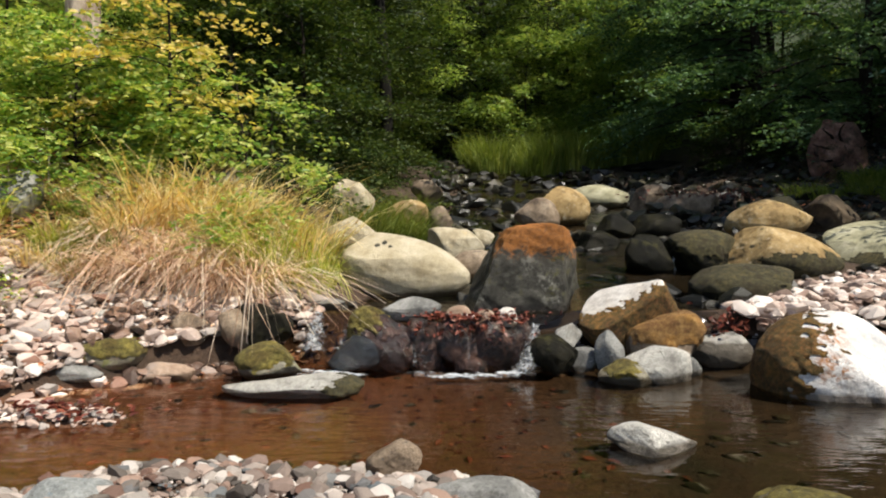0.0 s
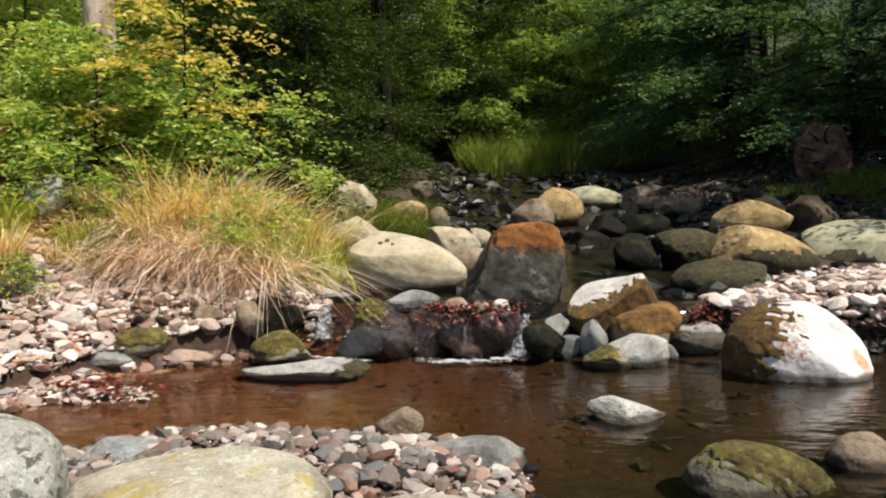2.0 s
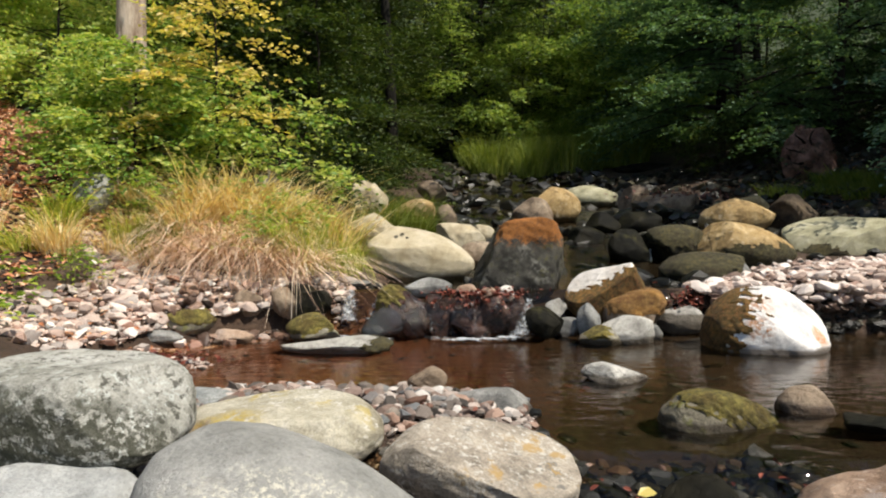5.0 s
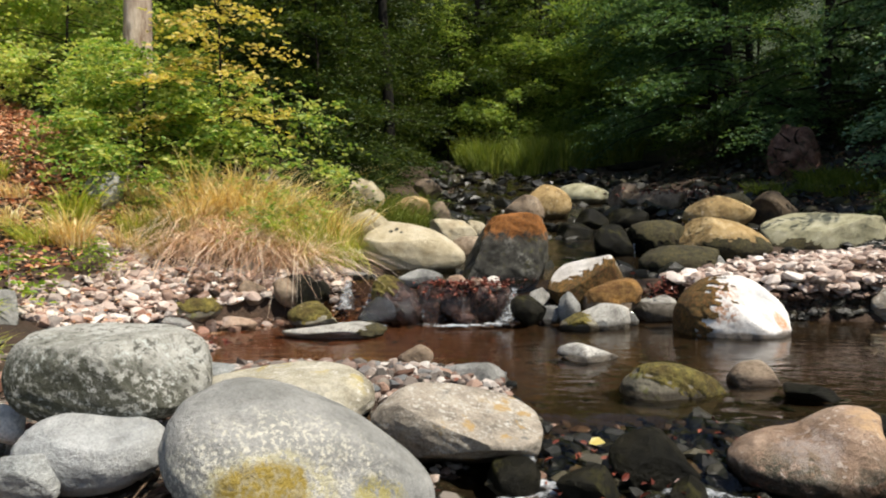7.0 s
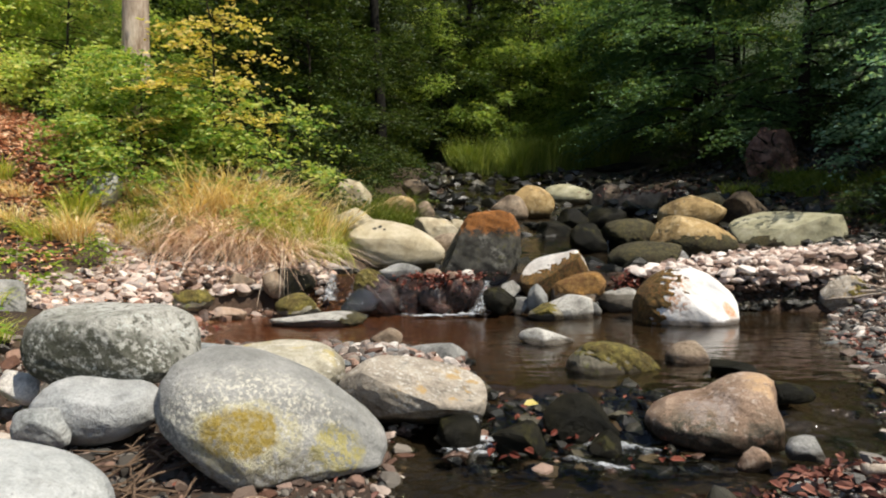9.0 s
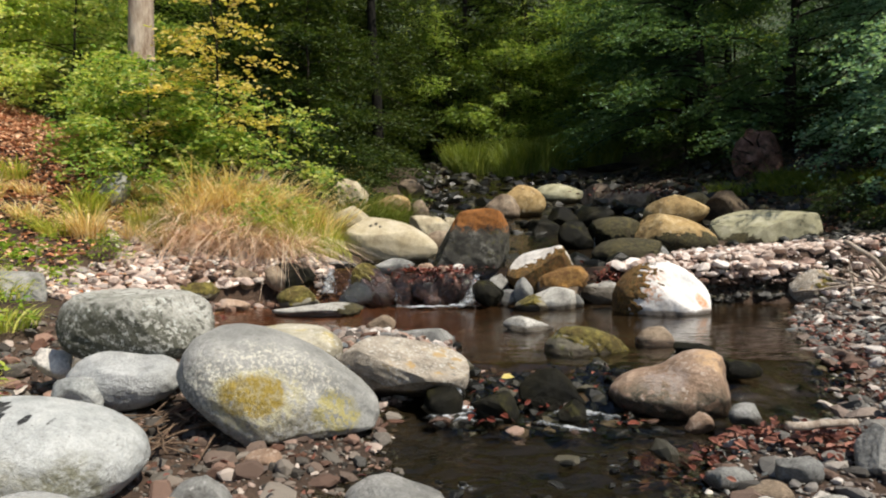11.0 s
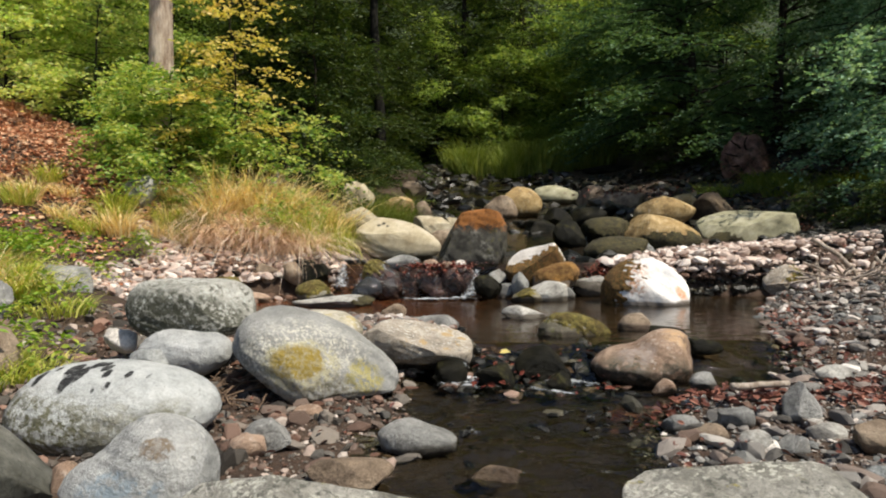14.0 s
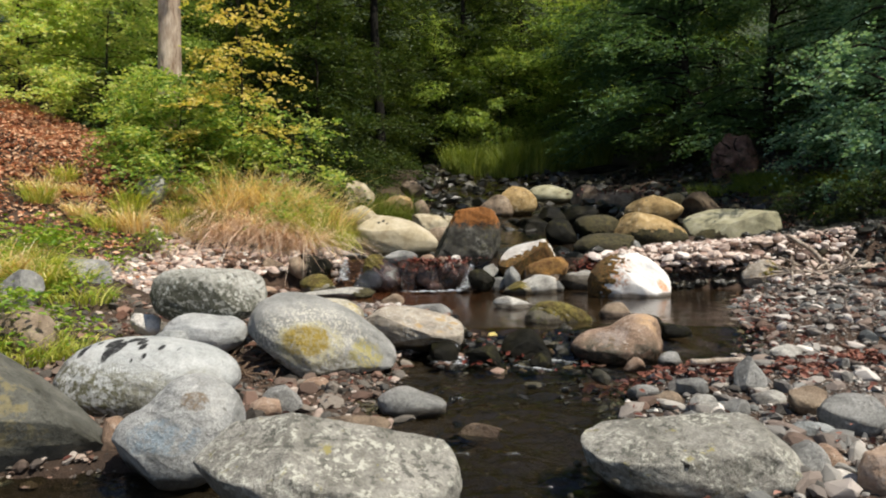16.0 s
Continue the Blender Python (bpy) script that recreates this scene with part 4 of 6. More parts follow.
stone("stone", (-1.25, 4.52, 0.08), (0.224, 0.179, 0.127), STONE_MOSSY, 73, 5, cuts=6, moss=(0, -0.2, 0.9, 0.1), moss_material=MOSS_GREEN, label="green mossy stone in the pool")
stone("boulder", (0.53, 5.36, 0.60), (0.46, 0.35, 0.42), STONE_ORANGE, 74, 6, cuts=2, square=0.72, rough=1.5, planes=((-0.86, -0.1, 0.42, 0.44), (-0.18, 0.0, 0.98, 0.72), (0.0, -0.95, 0.12, 0.6), (0.97, -0.2, 0.05, 0.78)), label="tall dark boulder with a rust-orange cap")
stone("boulder", (-0.45, 6.10, 0.60), (0.588, 0.44, 0.34), STONE_CREAM_SPOTTED, 75, 6, cuts=2, rough=0.4, planes=((-0.35, -0.45, 0.82, 0.74),), square=0.9, taper=0.5, droop=0.2, label="large smooth cream boulder at the upper pool")
stone("stone", (-0.32, 4.93, 0.38), (0.228, 0.137, 0.102), STONE_GREY, 76, 5, cuts=7, label="flat grey slab in the upper pool")
stone("stone", (-0.99, 5.17, 0.38), (0.138, 0.083, 0.062), STONE_GREY, 77, 4, cuts=7, label="low grey stone in the upper pool")
stone("stone", (0.02, 4.78, 0.35), (0.107, 0.086, 0.082), STONE_RED, 172, 5, cuts=6, label="reddish stone on the dam among wet leaves")
stone("stone", (0.38, 4.79, 0.35), (0.075, 0.060, 0.074), STONE_PALE, 173, 4, cuts=6, label="small pale stone on the dam")
stone("stone", (0.23, 4.76, 0.33), (0.079, 0.063, 0.078), STONE_RED, 174, 4, cuts=6, label="small reddish stone on the dam")
stone("boulder", (-1.05, 6.47, 0.79), (0.322, 0.258, 0.299), STONE_CREAM, 78, 5, cuts=7, label="pale boulder behind the grass bank")
stone("boulder", (-1.29, 8.34, 1.30), (0.271, 0.216, 0.274), STONE_CREAM, 79, 5, cuts=9, label="cream angular boulder on the bank")
stone("stone", (-0.65, 8.75, 1.11), (0.282, 0.226, 0.211), STONE_GOLD, 80, 5, cuts=6, label="ochre rounded stone above the pool")
stone("stone", (-0.20, 8.48, 1.05), (0.149, 0.119, 0.183), STONE_BROWN, 81, 4, cuts=7, label="brown stone by the stream")
stone("boulder", (-0.01, 7.67, 0.75), (0.332, 0.266, 0.221), STONE_CREAM, 82, 5, cuts=7, taper=0.3, droop=0.2, label="cream boulder behind the large one")
stone("stone", (0.31, 8.08, 0.81), (0.150, 0.120, 0.135), STONE_CREAM, 83, 4, cuts=7, label="small pale stone by the upper stream")
stone("stone", (0.21, 6.33, 0.57), (0.246, 0.197, 0.192), STONE_BROWN, 84, 5, cuts=7, label="brown wet stone in the upper pool")
stone("stone", (-0.51, 11.14, 1.55), (0.278, 0.222, 0.194), STONE_BROWN, 85, 4, cuts=7, label="brown stone far up the stream")
stone("boulder", (3.47, 7.21, 0.65), (0.598, 0.449, 0.320), STONE_GOLD, 86, 6, cuts=1, rough=0.7, taper=0.35, droop=0.16, moss=(0.15, -0.6, -0.75, 0.36), moss_material=MOSS_DARK, label="golden-tan boulder with dark moss at its foot")
stone("boulder", (4.00, 8.72, 1.03), (0.53, 0.42, 0.27), STONE_GOLD, 87, 6, cuts=2, rough=0.5, taper=-0.3, droop=-0.2, label="golden-tan boulder behind another")
stone("boulder", (4.94, 8.98, 0.99), (0.351, 0.281, 0.383), STONE_UMBER, 88, 5, cuts=9, label="dark brown angular boulder among golden ones")
stone("boulder", (4.92, 7.55, 0.62), (0.726, 0.544, 0.40), STONE_GREENISH, 89, 6, planes=((0.0, -0.1, 1.0, 0.62), (-0.75, -0.4, 0.5, 0.72)), cuts=1, rough=0.7, square=0.7, moss=(-0.5, -0.5, -0.75, 0.62), moss_material=MOSS_DARK, label="broad greenish-grey boulder above the gravel ledge")
stone("boulder", (2.44, 5.72, 0.44), (0.434, 0.347, 0.210), STONE_WET_SHADED, 90, 5, cuts=6, moss=(-0.2, -0.3, 0.7, 0.2), moss_material=MOSS_DARK, label="dark mossy boulder awash in the upper pool")
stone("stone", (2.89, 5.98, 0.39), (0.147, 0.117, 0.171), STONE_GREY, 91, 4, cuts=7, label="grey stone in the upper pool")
stone("boulder", (2.68, 7.40, 0.64), (0.377, 0.302, 0.276), STONE_WET_SHADED, 92, 5, cuts=7, moss=(0.2, -0.3, 0.8, 0.2), moss_material=MOSS_DARK, label="dark mossy boulder by the small side fall")
stone("boulder", (2.10, 7.33, 0.63), (0.256, 0.204, 0.253), STONE_WET_SHADED, 93, 5, cuts=7, label="dark wet boulder by the small fall")
stone("stone", (6.61, 9.70, 1.00), (0.391, 0.313, 0.255), STONE_MOSSY, 94, 5, cuts=7, moss=(0, -0.2, 0.9, 0.15), moss_material=MOSS_GREEN, label="mossy stone behind the greenish boulder")
stone("stone", (4.25, 9.63, 1.04), (0.244, 0.195, 0.235), STONE_GREENISH, 95, 5, cuts=7, label="greenish stone lying further upstream")
stone("stone", (4.88, 10.16, 1.16), (0.316, 0.253, 0.229), STONE_GOLD, 96, 5, cuts=7, label="tan stone lying further upstream")
stone("stone", (6.99, 8.37, 0.60), (0.324, 0.259, 0.296), STONE_BROWN, 97, 5, cuts=7, label="shaded stone beneath the branches")
stone("stone", (6.85, 6.64, 0.36), (0.263, 0.210, 0.237), STONE_BROWN, 98, 5, cuts=7, label="brown stone lying on the shaded bank")
stone("boulder", (4.11, 4.77, 0.12), (0.241, 0.193, 0.224), STONE_TAN, 99, 5, cuts=7, moss=(0.85, -0.4, 0.1, 0.5), moss_material=MOSS_GREEN, label="mossy grey boulder at the ledge's foot")
stone("boulder", (1.70, 11.17, 1.23), (0.515, 0.412, 0.382), STONE_GOLD, 100, 6, cuts=2, rough=0.5, taper=0.2, label="golden boulder in the middle of the stream")
stone("boulder", (1.31, 10.90, 1.12), (0.386, 0.308, 0.296), STONE_BROWN, 101, 5, cuts=7, label="ochre-brown boulder in the stream")
stone("boulder", (2.80, 13.25, 1.46), (0.605, 0.423, 0.288), STONE_GREENISH, 102, 6, cuts=2, rough=0.5, label="grey-green boulder in the stream")
stone("boulder", (3.50, 12.30, 1.37), (0.331, 0.265, 0.325), STONE_BROWN, 103, 5, cuts=9, label="angular brown boulder in the stream")
stone("boulder", (4.14, 12.10, 1.25), (0.651, 0.455, 0.261), STONE_BROWN, 104, 5, cuts=7, label="low brown boulder strewn with leaves")
stone("stone", (2.31, 9.80, 0.92), (0.290, 0.232, 0.213), STONE_WET_SHADED, 105, 4, cuts=7, label="dark stone in the stream")
stone("stone", (2.91, 9.81, 0.92), (0.357, 0.285, 0.213), STONE_WET_SHADED, 106, 4, cuts=7, label="dark mossy stone in the stream")
stone("stone", (1.83, 8.72, 0.74), (0.260, 0.208, 0.168), STONE_WET_SHADED, 107, 4, cuts=7, label="dark wet stone in the stream")
stone("stone", (3.68, 19.65, 2.61), (0.432, 0.346, 0.213), STONE_GREENISH, 108, 4, cuts=7, label="grey stone far up the stream")
stone("stone", (5.44, 13.43, 1.42), (0.269, 0.215, 0.171), STONE_GREY, 109, 4, cuts=7, label="grey stone lying further upstream")
stone("stone", (5.53, 18.77, 2.45), (0.949, 0.569, 0.243), STONE_WET_SHADED, 110, 4, cuts=7, label="dark slab far up the stream")
stone("stone", (-1.84, 4.68, 0.27), (0.147, 0.118, 0.137), STONE_BROWN, 175, 5, cuts=7, label="brown wet stone below the overhanging grass")
stone("stone", (-1.53, 4.75, 0.27), (0.171, 0.137, 0.150), STONE_BROWN, 176, 5, cuts=7, label="dark brown stone below the overhanging grass")
stone("stone", (-2.09, 4.66, 0.27), (0.109, 0.087, 0.118), STONE_RED, 177, 5, cuts=7, label="reddish stone at the end of the pebble beach")
stone("stone", (-1.30, 4.73, 0.25), (0.161, 0.129, 0.150), STONE_WET_SHADED, 179, 5, cuts=7, label="dark wet stone where the pool begins")
stone("stone", (-2.43, 4.70, 0.30), (0.186, 0.149, 0.127), STONE_PALE_GREY, 111, 5, cuts=7, label="white-grey stone on the pebble beach")
stone("stone", (-2.25, 4.80, 0.36), (0.100, 0.080, 0.123), STONE_PALE, 112, 4, cuts=7, label="white stone on the pebble beach")
stone("stone", (-1.50, 4.87, 0.31), (0.230, 0.184, 0.134), STONE_WET_SHADED, 113, 5, cuts=8, label="dark brown stone at the beach's end")
stone("stone", (-2.26, 4.41, 0.16), (0.214, 0.171, 0.113), STONE_MOSSY, 114, 5, cuts=6, moss=(0, -0.2, 0.9, 0.25), moss_material=MOSS_GREEN, label="rounded brown stone with yellow moss")
stone("stone", (-1.96, 4.47, 0.02), (0.209, 0.167, 0.084), STONE_RED, 115, 5, cuts=7, label="low reddish stone in the pool")
stone("stone", (-2.60, 4.29, 0.08), (0.367, 0.183, 0.081), STONE_GREY, 116, 5, cuts=7, label="long flat grey stone at the shore")
stone("stone", (-3.00, 3.97, 0.09), (0.237, 0.142, 0.085), STONE_GREY, 117, 5, cuts=7, label="flat grey stone at the shore")
stone("boulder", (-3.36, 4.28, 0.27), (0.40, 0.31, 0.20), STONE_BROWN, 118, 5, cuts=7, taper=0.3, droop=0.3, label="brown boulder on the pebble beach, dark underneath")
stone("stone", (-3.12, 5.08, 0.56), (0.147, 0.118, 0.106), STONE_PALE, 119, 4, cuts=8, label="pinkish-white stone at the foot of the grass")
stone("stone", (-2.01, 5.13, 0.48), (0.093, 0.074, 0.085), STONE_PALE, 120, 4, cuts=7, label="cream stone under the dry grass")
stone("stone", (-2.10, 4.99, 0.43), (0.078, 0.063, 0.072), STONE_PALE, 121, 4, cuts=7, label="small white stone on the beach")
stone("stone", (-2.95, 4.65, 0.28), (0.104, 0.083, 0.076), STONE_PALE_GREY, 122, 4, cuts=7, label="pale grey stone on the beach")
stone("stone", (-1.75, 4.77, 0.28), (0.129, 0.103, 0.081), STONE_GREY, 123, 4, cuts=8, label="grey stone on the beach")
stone("boulder", (-3.78, 5.70, 1.27), (0.201, 0.161, 0.243), STONE_GREY, 124, 5, cuts=6, label="rounded grey boulder in the leafy bank")
stone("boulder", (-2.40, 6.73, 1.51), (0.254, 0.204, 0.187), STONE_MOSSY, 125, 5, cuts=6, moss=(-0.2, -0.2, 0.9, 0.2), moss_material=MOSS_GREEN, label="mossy boulder in the grass")
stone("boulder", (-3.31, 3.15, 0.28), (0.285, 0.228, 0.216), STONE_GREY, 126, 5, cuts=7, label="grey boulder at the leafy bank's foot")
stone("boulder", (-3.03, 1.79, 0.30), (0.177, 0.142, 0.182), STONE_GREY, 127, 5, cuts=7, label="grey boulder half hidden by herbs")
stone("boulder", (-2.51, 0.94, 0.08), (0.268, 0.214, 0.212), STONE_BROWN, 128, 5, cuts=7, label="mossy boulder under green herbs")
stone("stone", (-3.71, 4.62, 0.48), (0.037, 0.029, 0.065), STONE_PALE, 129, 4, cuts=7, label="white stone on the beach")


# ---- gravel ----
def chip_shape(seed, points):
    """An angular river pebble: the hull of points on a squashed ball."""
    r = np.random.default_rng(seed)
    bm = bmesh.new()
    size = np.array((1.0, r.uniform(0.5, 0.9), r.uniform(0.28, 0.62)))
    k = np.arange(points) + 0.5
    turn, lift = k * 2.39996, 1 - 2 * k / points
    ball = np.stack([np.cos(turn) * np.sqrt(1 - lift ** 2), np.sin(turn) * np.sqrt(1 - lift ** 2), lift], -1)
    for p in unit_rows(ball + r.normal(size=(points, 3)) * 0.3) * size * r.uniform(0.88, 1.06, (points, 1)):
        bm.verts.new(p)
    bmesh.ops.convex_hull(bm, input=bm.verts)
    for v in [v for v in bm.verts if not v.link_faces]:
        bm.verts.remove(v)
    bm.verts.index_update()
    out = np.array([v.co[:] for v in bm.verts]), [[v.index for v in f.verts] for f in bm.faces]
    bm.free()
    return out


def unit_rows(a):
    return a / np.linalg.norm(a, axis=1, keepdims=True)


PEBBLE_MID = [chip_shape(950 + k, 20) for k in range(16)]
PEBBLE_LOW = [chip_shape(980 + k, 13) for k in range(8)]


def scatter(n, where, seed):
    r = np.random.default_rng(seed)
    x0, x1, y0, y1 = where[:4]
    x, y = r.uniform(x0, x1, n), r.uniform(y0, y1, n)
    return x, y, r


def gravel(name, label, n, where, inside, sizes, many, one, seed, near=None, lift=0.0, top=None, power=2.3, soft=False):
    """Pebbles lying on the ground where inside(x, y) holds: up to 300 near ones as parts, the rest joined."""
    x, y, r = scatter(n, where, seed)
    keep = inside(x, y)
    x, y = x[keep], y[keep]
    s = sizes[0] * (sizes[1] / sizes[0]) ** (r.uniform(0, 1, len(x)) ** power)
    z = ground_z(x, y) + s * 0.22 + lift if top is None else top + r.uniform(-0.025, 0.03, len(x))
    base = new(name)
    tagged(base, label, "gravel", kind="structure")
    singles = [mesh_from("pebble", *p, one, smooth=soft) for p in PEBBLE_MID] if near else []
    count, vs, fs, total = 0, [], [], 0
    order = np.argsort(-s)
    for i in order:
        turn = Euler((r.normal() * 0.3, r.normal() * 0.3, r.uniform(0, 6.28)))
        if near and count < 300 and near(x[i], y[i]):
            ob = part("pebble", singles[int(r.integers(len(singles)))], base)
            ob.matrix_basis = Matrix.LocRotScale((x[i], y[i], z[i]), turn, (s[i], s[i], s[i]))
            count += 1
            continue
        kinds = PEBBLE_MID if s[i] > sizes[0] * 1.6 else PEBBLE_LOW
        v, f = kinds[int(r.integers(len(kinds)))]
        m3 = np.array(turn.to_matrix()) * s[i]
        vs.append(v @ m3.T + np.array((x[i], y[i], z[i])))
        fs.append(np.array(f) + total)
        total += len(v)
    if vs:
        rest = part("pebbles", mesh_from("pebbles", np.concatenate(vs), np.concatenate(fs), many, smooth=soft), base)
        tagged(rest, kind="stuff")
    return base


def edges(y):
    return lerp(y, EDGE_Y, LEFT_X), lerp(y, EDGE_Y, RIGHT_X)


def on_beach(x, y):
    l, _ = edges(y)
    return (x < l + 0.25) & (y > 3.3) & (y < 5.2 + 0.15 * np.sin(x * 3)) & (x > -3.7 - 0.5 * np.sin(y * 2.4))


def on_island(x, y):
    return (((x + 0.65) / 1.0) ** 4 + ((y - 2.33 + 0.05 * x) / 0.42) ** 2 < 1)


def on_near_left(x, y):
    l, _ = edges(y)
    return (x < l + 0.12) & (y < 3.4) & (x > -2.85 + 0.25 * np.sin(y * 2.3) + 0.12 * np.sin(y * 7)) & (y > -1.5 + 0.2 * np.sin(x * 3.1) + 0.1 * np.sin(x * 8))


def on_right_bank(x, y):
    _, rr = edges(y)
    return (x > rr - 0.25) & (y < 4.5) & ((x < 4.9) | (y < 3.2)) & (x < 5.2 + 0.3 * np.sin(y * 1.9) + 0.1 * np.sin(y * 7)) & (y > -1.5 + 0.2 * np.sin(x * 2.7) + 0.1 * np.sin(x * 8))


def on_ledge(x, y):
    return (y > 4.9) & (y < 6.75) & (x > 2.1 + 0.95 * (y - 4.9) + 0.12 * np.sin(y * 9)) & (x < 7)


def in_upper_stream(x, y):
    l, rr = edges(y)
    return (x > l - 0.6) & (x < rr + 0.8) & (y > 4.8)


gravel("gravel_beach", "pinkish-white pebbles of the beach below the grass bank", 6200, (-5.0, -1.0, 3.3, 5.4), on_beach, (0.02, 0.10), PEBBLE_BEACH, PEBBLE_BEACH_ONE, 21, lambda x, y: x > -3.4)
gravel("gravel_island", "mixed pebbles heaped in the pool", 4200, (-1.95, 0.45, 1.7, 3.0), on_island, (0.012, 0.07), PEBBLE_ISLAND, PEBBLE_ISLAND_ONE, 22, lambda x, y: True, 0.01)
gravel("gravel_spit", "pebbles of a low spit in the pool", 420, (-2.65, -1.65, 3.3, 3.75), lambda x, y: ((x + 2.15) / 0.42) ** 2 + ((y - 3.52) / 0.16) ** 2 < 1, (0.014, 0.06), PEBBLE_BEACH, PEBBLE_BEACH_ONE, 39, lambda x, y: True)
gravel("gravel_shore", "mixed pebbles between the near boulders", 4200, (-3.2, 0.2, -1.8, 3.4), on_near_left, (0.018, 0.085), PEBBLE_SHORE, PEBBLE_SHORE_ONE, 23, lambda x, y: y < 1.2 and x > -1.4, power=2.1)
gravel("gravel_bank", "grey and brown pebbles of the flat bank", 11500, (1.0, 5.6, -1.8, 4.4), on_right_bank, (0.011, 0.09), PEBBLE_BANK, PEBBLE_BANK_ONE, 24, lambda x, y: x < 3.4 and y < 3.2, power=2.7)
gravel("fine_gravel", "fine grey-brown gravel between the stones of the bank", 16000, (1.0, 4.4, -1.6, 3.6), on_right_bank, (0.007, 0.022), PEBBLE_BANK, PEBBLE_BANK_ONE, 33)
gravel("fine_gravel", "fine gravel between the near boulders", 9000, (-2.4, 0.15, -1.6, 2.2), on_near_left, (0.007, 0.024), PEBBLE_SHORE, PEBBLE_SHORE_ONE, 34)
gravel("gravel_ledge", "pale pinkish flat pebbles of the raised bar above the pool", 4200, (1.4, 5.4, 4.3, 7.0), lambda x, y: on_ledge(x, y) & (y > np.where(x < 4.1, 5.0, 4.6)) | (x > 4.1) & (y > 4.3) & (y < 5.2), (0.026, 0.105), PEBBLE_LEDGE, PEBBLE_LEDGE_ONE, 25, lambda x, y: y < 5.6 and x < 4.6, 0.02, power=1.7)
gravel("fine_gravel", "fine pale gravel between the pebbles of the raised bar", 5000, (1.9, 5.4, 4.8, 6.8), on_ledge, (0.012, 0.03), PEBBLE_LEDGE, PEBBLE_LEDGE_ONE, 38)
gravel("ledge_edge", "pale stones jutting out over the ledge's dark undercut edge", 300, (2.1, 4.35, 4.74, 5.2), lambda x, y: y > 4.80 + 0.06 * np.sin(x * 9) + 0.25 * np.maximum(0, x - 3.9), (0.04, 0.13), PEBBLE_LEDGE, PEBBLE_LEDGE_ONE, 28, lambda x, y: True, top=0.375, power=1.4)
gravel("ledge_face", "pale and brown stones packed in the ledge's face", 170, (2.2, 4.4, 4.76, 4.95), lambda x, y: y > 4.80 + 0.05 * np.sin(x * 7), (0.035, 0.10), PEBBLE_LEDGE, PEBBLE_LEDGE_ONE, 43, lambda x, y: True, top=0.29, power=1.5)
gravel("ledge_face", "brown stones low in the ledge's face", 110, (2.3, 4.4, 4.78, 4.95), lambda x, y: x > 0, (0.035, 0.09), PEBBLE_BROWN, PEBBLE_BROWN_ONE, 44, lambda x, y: True, top=0.21, power=1.5)
# Near-black stones paint the shadow band under the ledge.
gravel("undercut_stones", "stones coloured near-black for the shade under the ledge's overhang", 300, (2.4, 4.5, 4.76, 4.97), lambda x, y: x > 0, (0.035, 0.10), PEBBLE_WET_SHADE, PEBBLE_WET_SHADE_ONE, 36, lambda x, y: True, 0.0)
gravel("dam_stones", "dark wet stones of the dam's foot", 230, (-1.8, 1.3, 4.68, 4.95), lambda x, y: x > edges(y)[0] - 0.3, (0.03, 0.10), PEBBLE_BROWN, PEBBLE_BROWN_ONE, 29, lambda x, y: True, 0.02)
gravel("step_stones", "dark wet stones of the lower step", 420, (0.2, 1.35, 0.95, 1.8), lambda x, y: x > 0, (0.03, 0.10), PEBBLE_WET_SHADE, PEBBLE_WET_SHADE_ONE, 30, lambda x, y: True, 0.12)
gravel("step_stones", "wet brown stones lying in the lower step", 60, (0.2, 1.35, 0.9, 1.8), lambda x, y: x > 0, (0.03, 0.08), PEBBLE_BROWN, PEBBLE_BROWN_ONE, 40, lambda x, y: True, 0.125)
gravel("shallow_stones", "small dark stones breaking the shallow stream", 90, (0.2, 1.2, -1.1, 0.95), lambda x, y: np.sin(x * 7 + 1) + np.sin(y * 6) > 0.2, (0.02, 0.075), PEBBLE_WET_SHADE, PEBBLE_WET_SHADE_ONE, 41, lambda x, y: True, 0.15)
gravel("bank_stones", "brown stones lining the beach where it drops to the pool", 230, (-2.5, -1.2, 4.3, 4.85), lambda x, y: x < edges(y)[0] + 0.3, (0.03, 0.10), PEBBLE_BROWN, PEBBLE_BROWN_ONE, 42, lambda x, y: True, 0.03)
# The bank's shade is painted with near-black stones.
gravel("shade_stones", "stones coloured dark for the shade on the bank", 1700, (3.6, 9.0, 7.4, 17.5), lambda x, y: x > edges(y)[1] + 0.1, (0.05, 0.24), PEBBLE_WET_SHADE, PEBBLE_WET_SHADE_ONE, 31, lambda x, y: y < 13 and x < 7)
gravel("shade_stones", "stones coloured dark for the shade on the bank beside the ledge", 4200, (4.8, 7.6, 4.1, 7.4), lambda x, y: x > 4.85, (0.022, 0.14), PEBBLE_WET_SHADE, PEBBLE_WET_SHADE_ONE, 37, lambda x, y: x < 7)
# Upstream stones: wet, with the shade there put into their colour.
gravel("stream_bed", "dark wet stones of the upper stream bed", 1100, (-1.5, 5.5, 5.2, 26), in_upper_stream, (0.05, 0.30), PEBBLE_WET_SHADE, PEBBLE_WET_SHADE_ONE, 26, lambda x, y: y < 9.5, 0.03, power=1.8)
gravel("riffle_stones", "dark stones breaking the shallow riffle upstream", 620, (-0.6, 3.8, 8.5, 22), in_upper_stream, (0.06, 0.30), PEBBLE_WET_SHADE, PEBBLE_WET_SHADE_ONE, 35, lambda x, y: y < 14, 0.10, power=1.5)
gravel("pool_bed", "brown pebbles on the pool's floor", 1500, (-2.5, 4.5, -2.5, 4.7), lambda x, y: (x > edges(y)[0]) & (x < edges(y)[1]), (0.015, 0.07), PEBBLE_WET_SHADE, PEBBLE_WET_SHADE_ONE, 27)


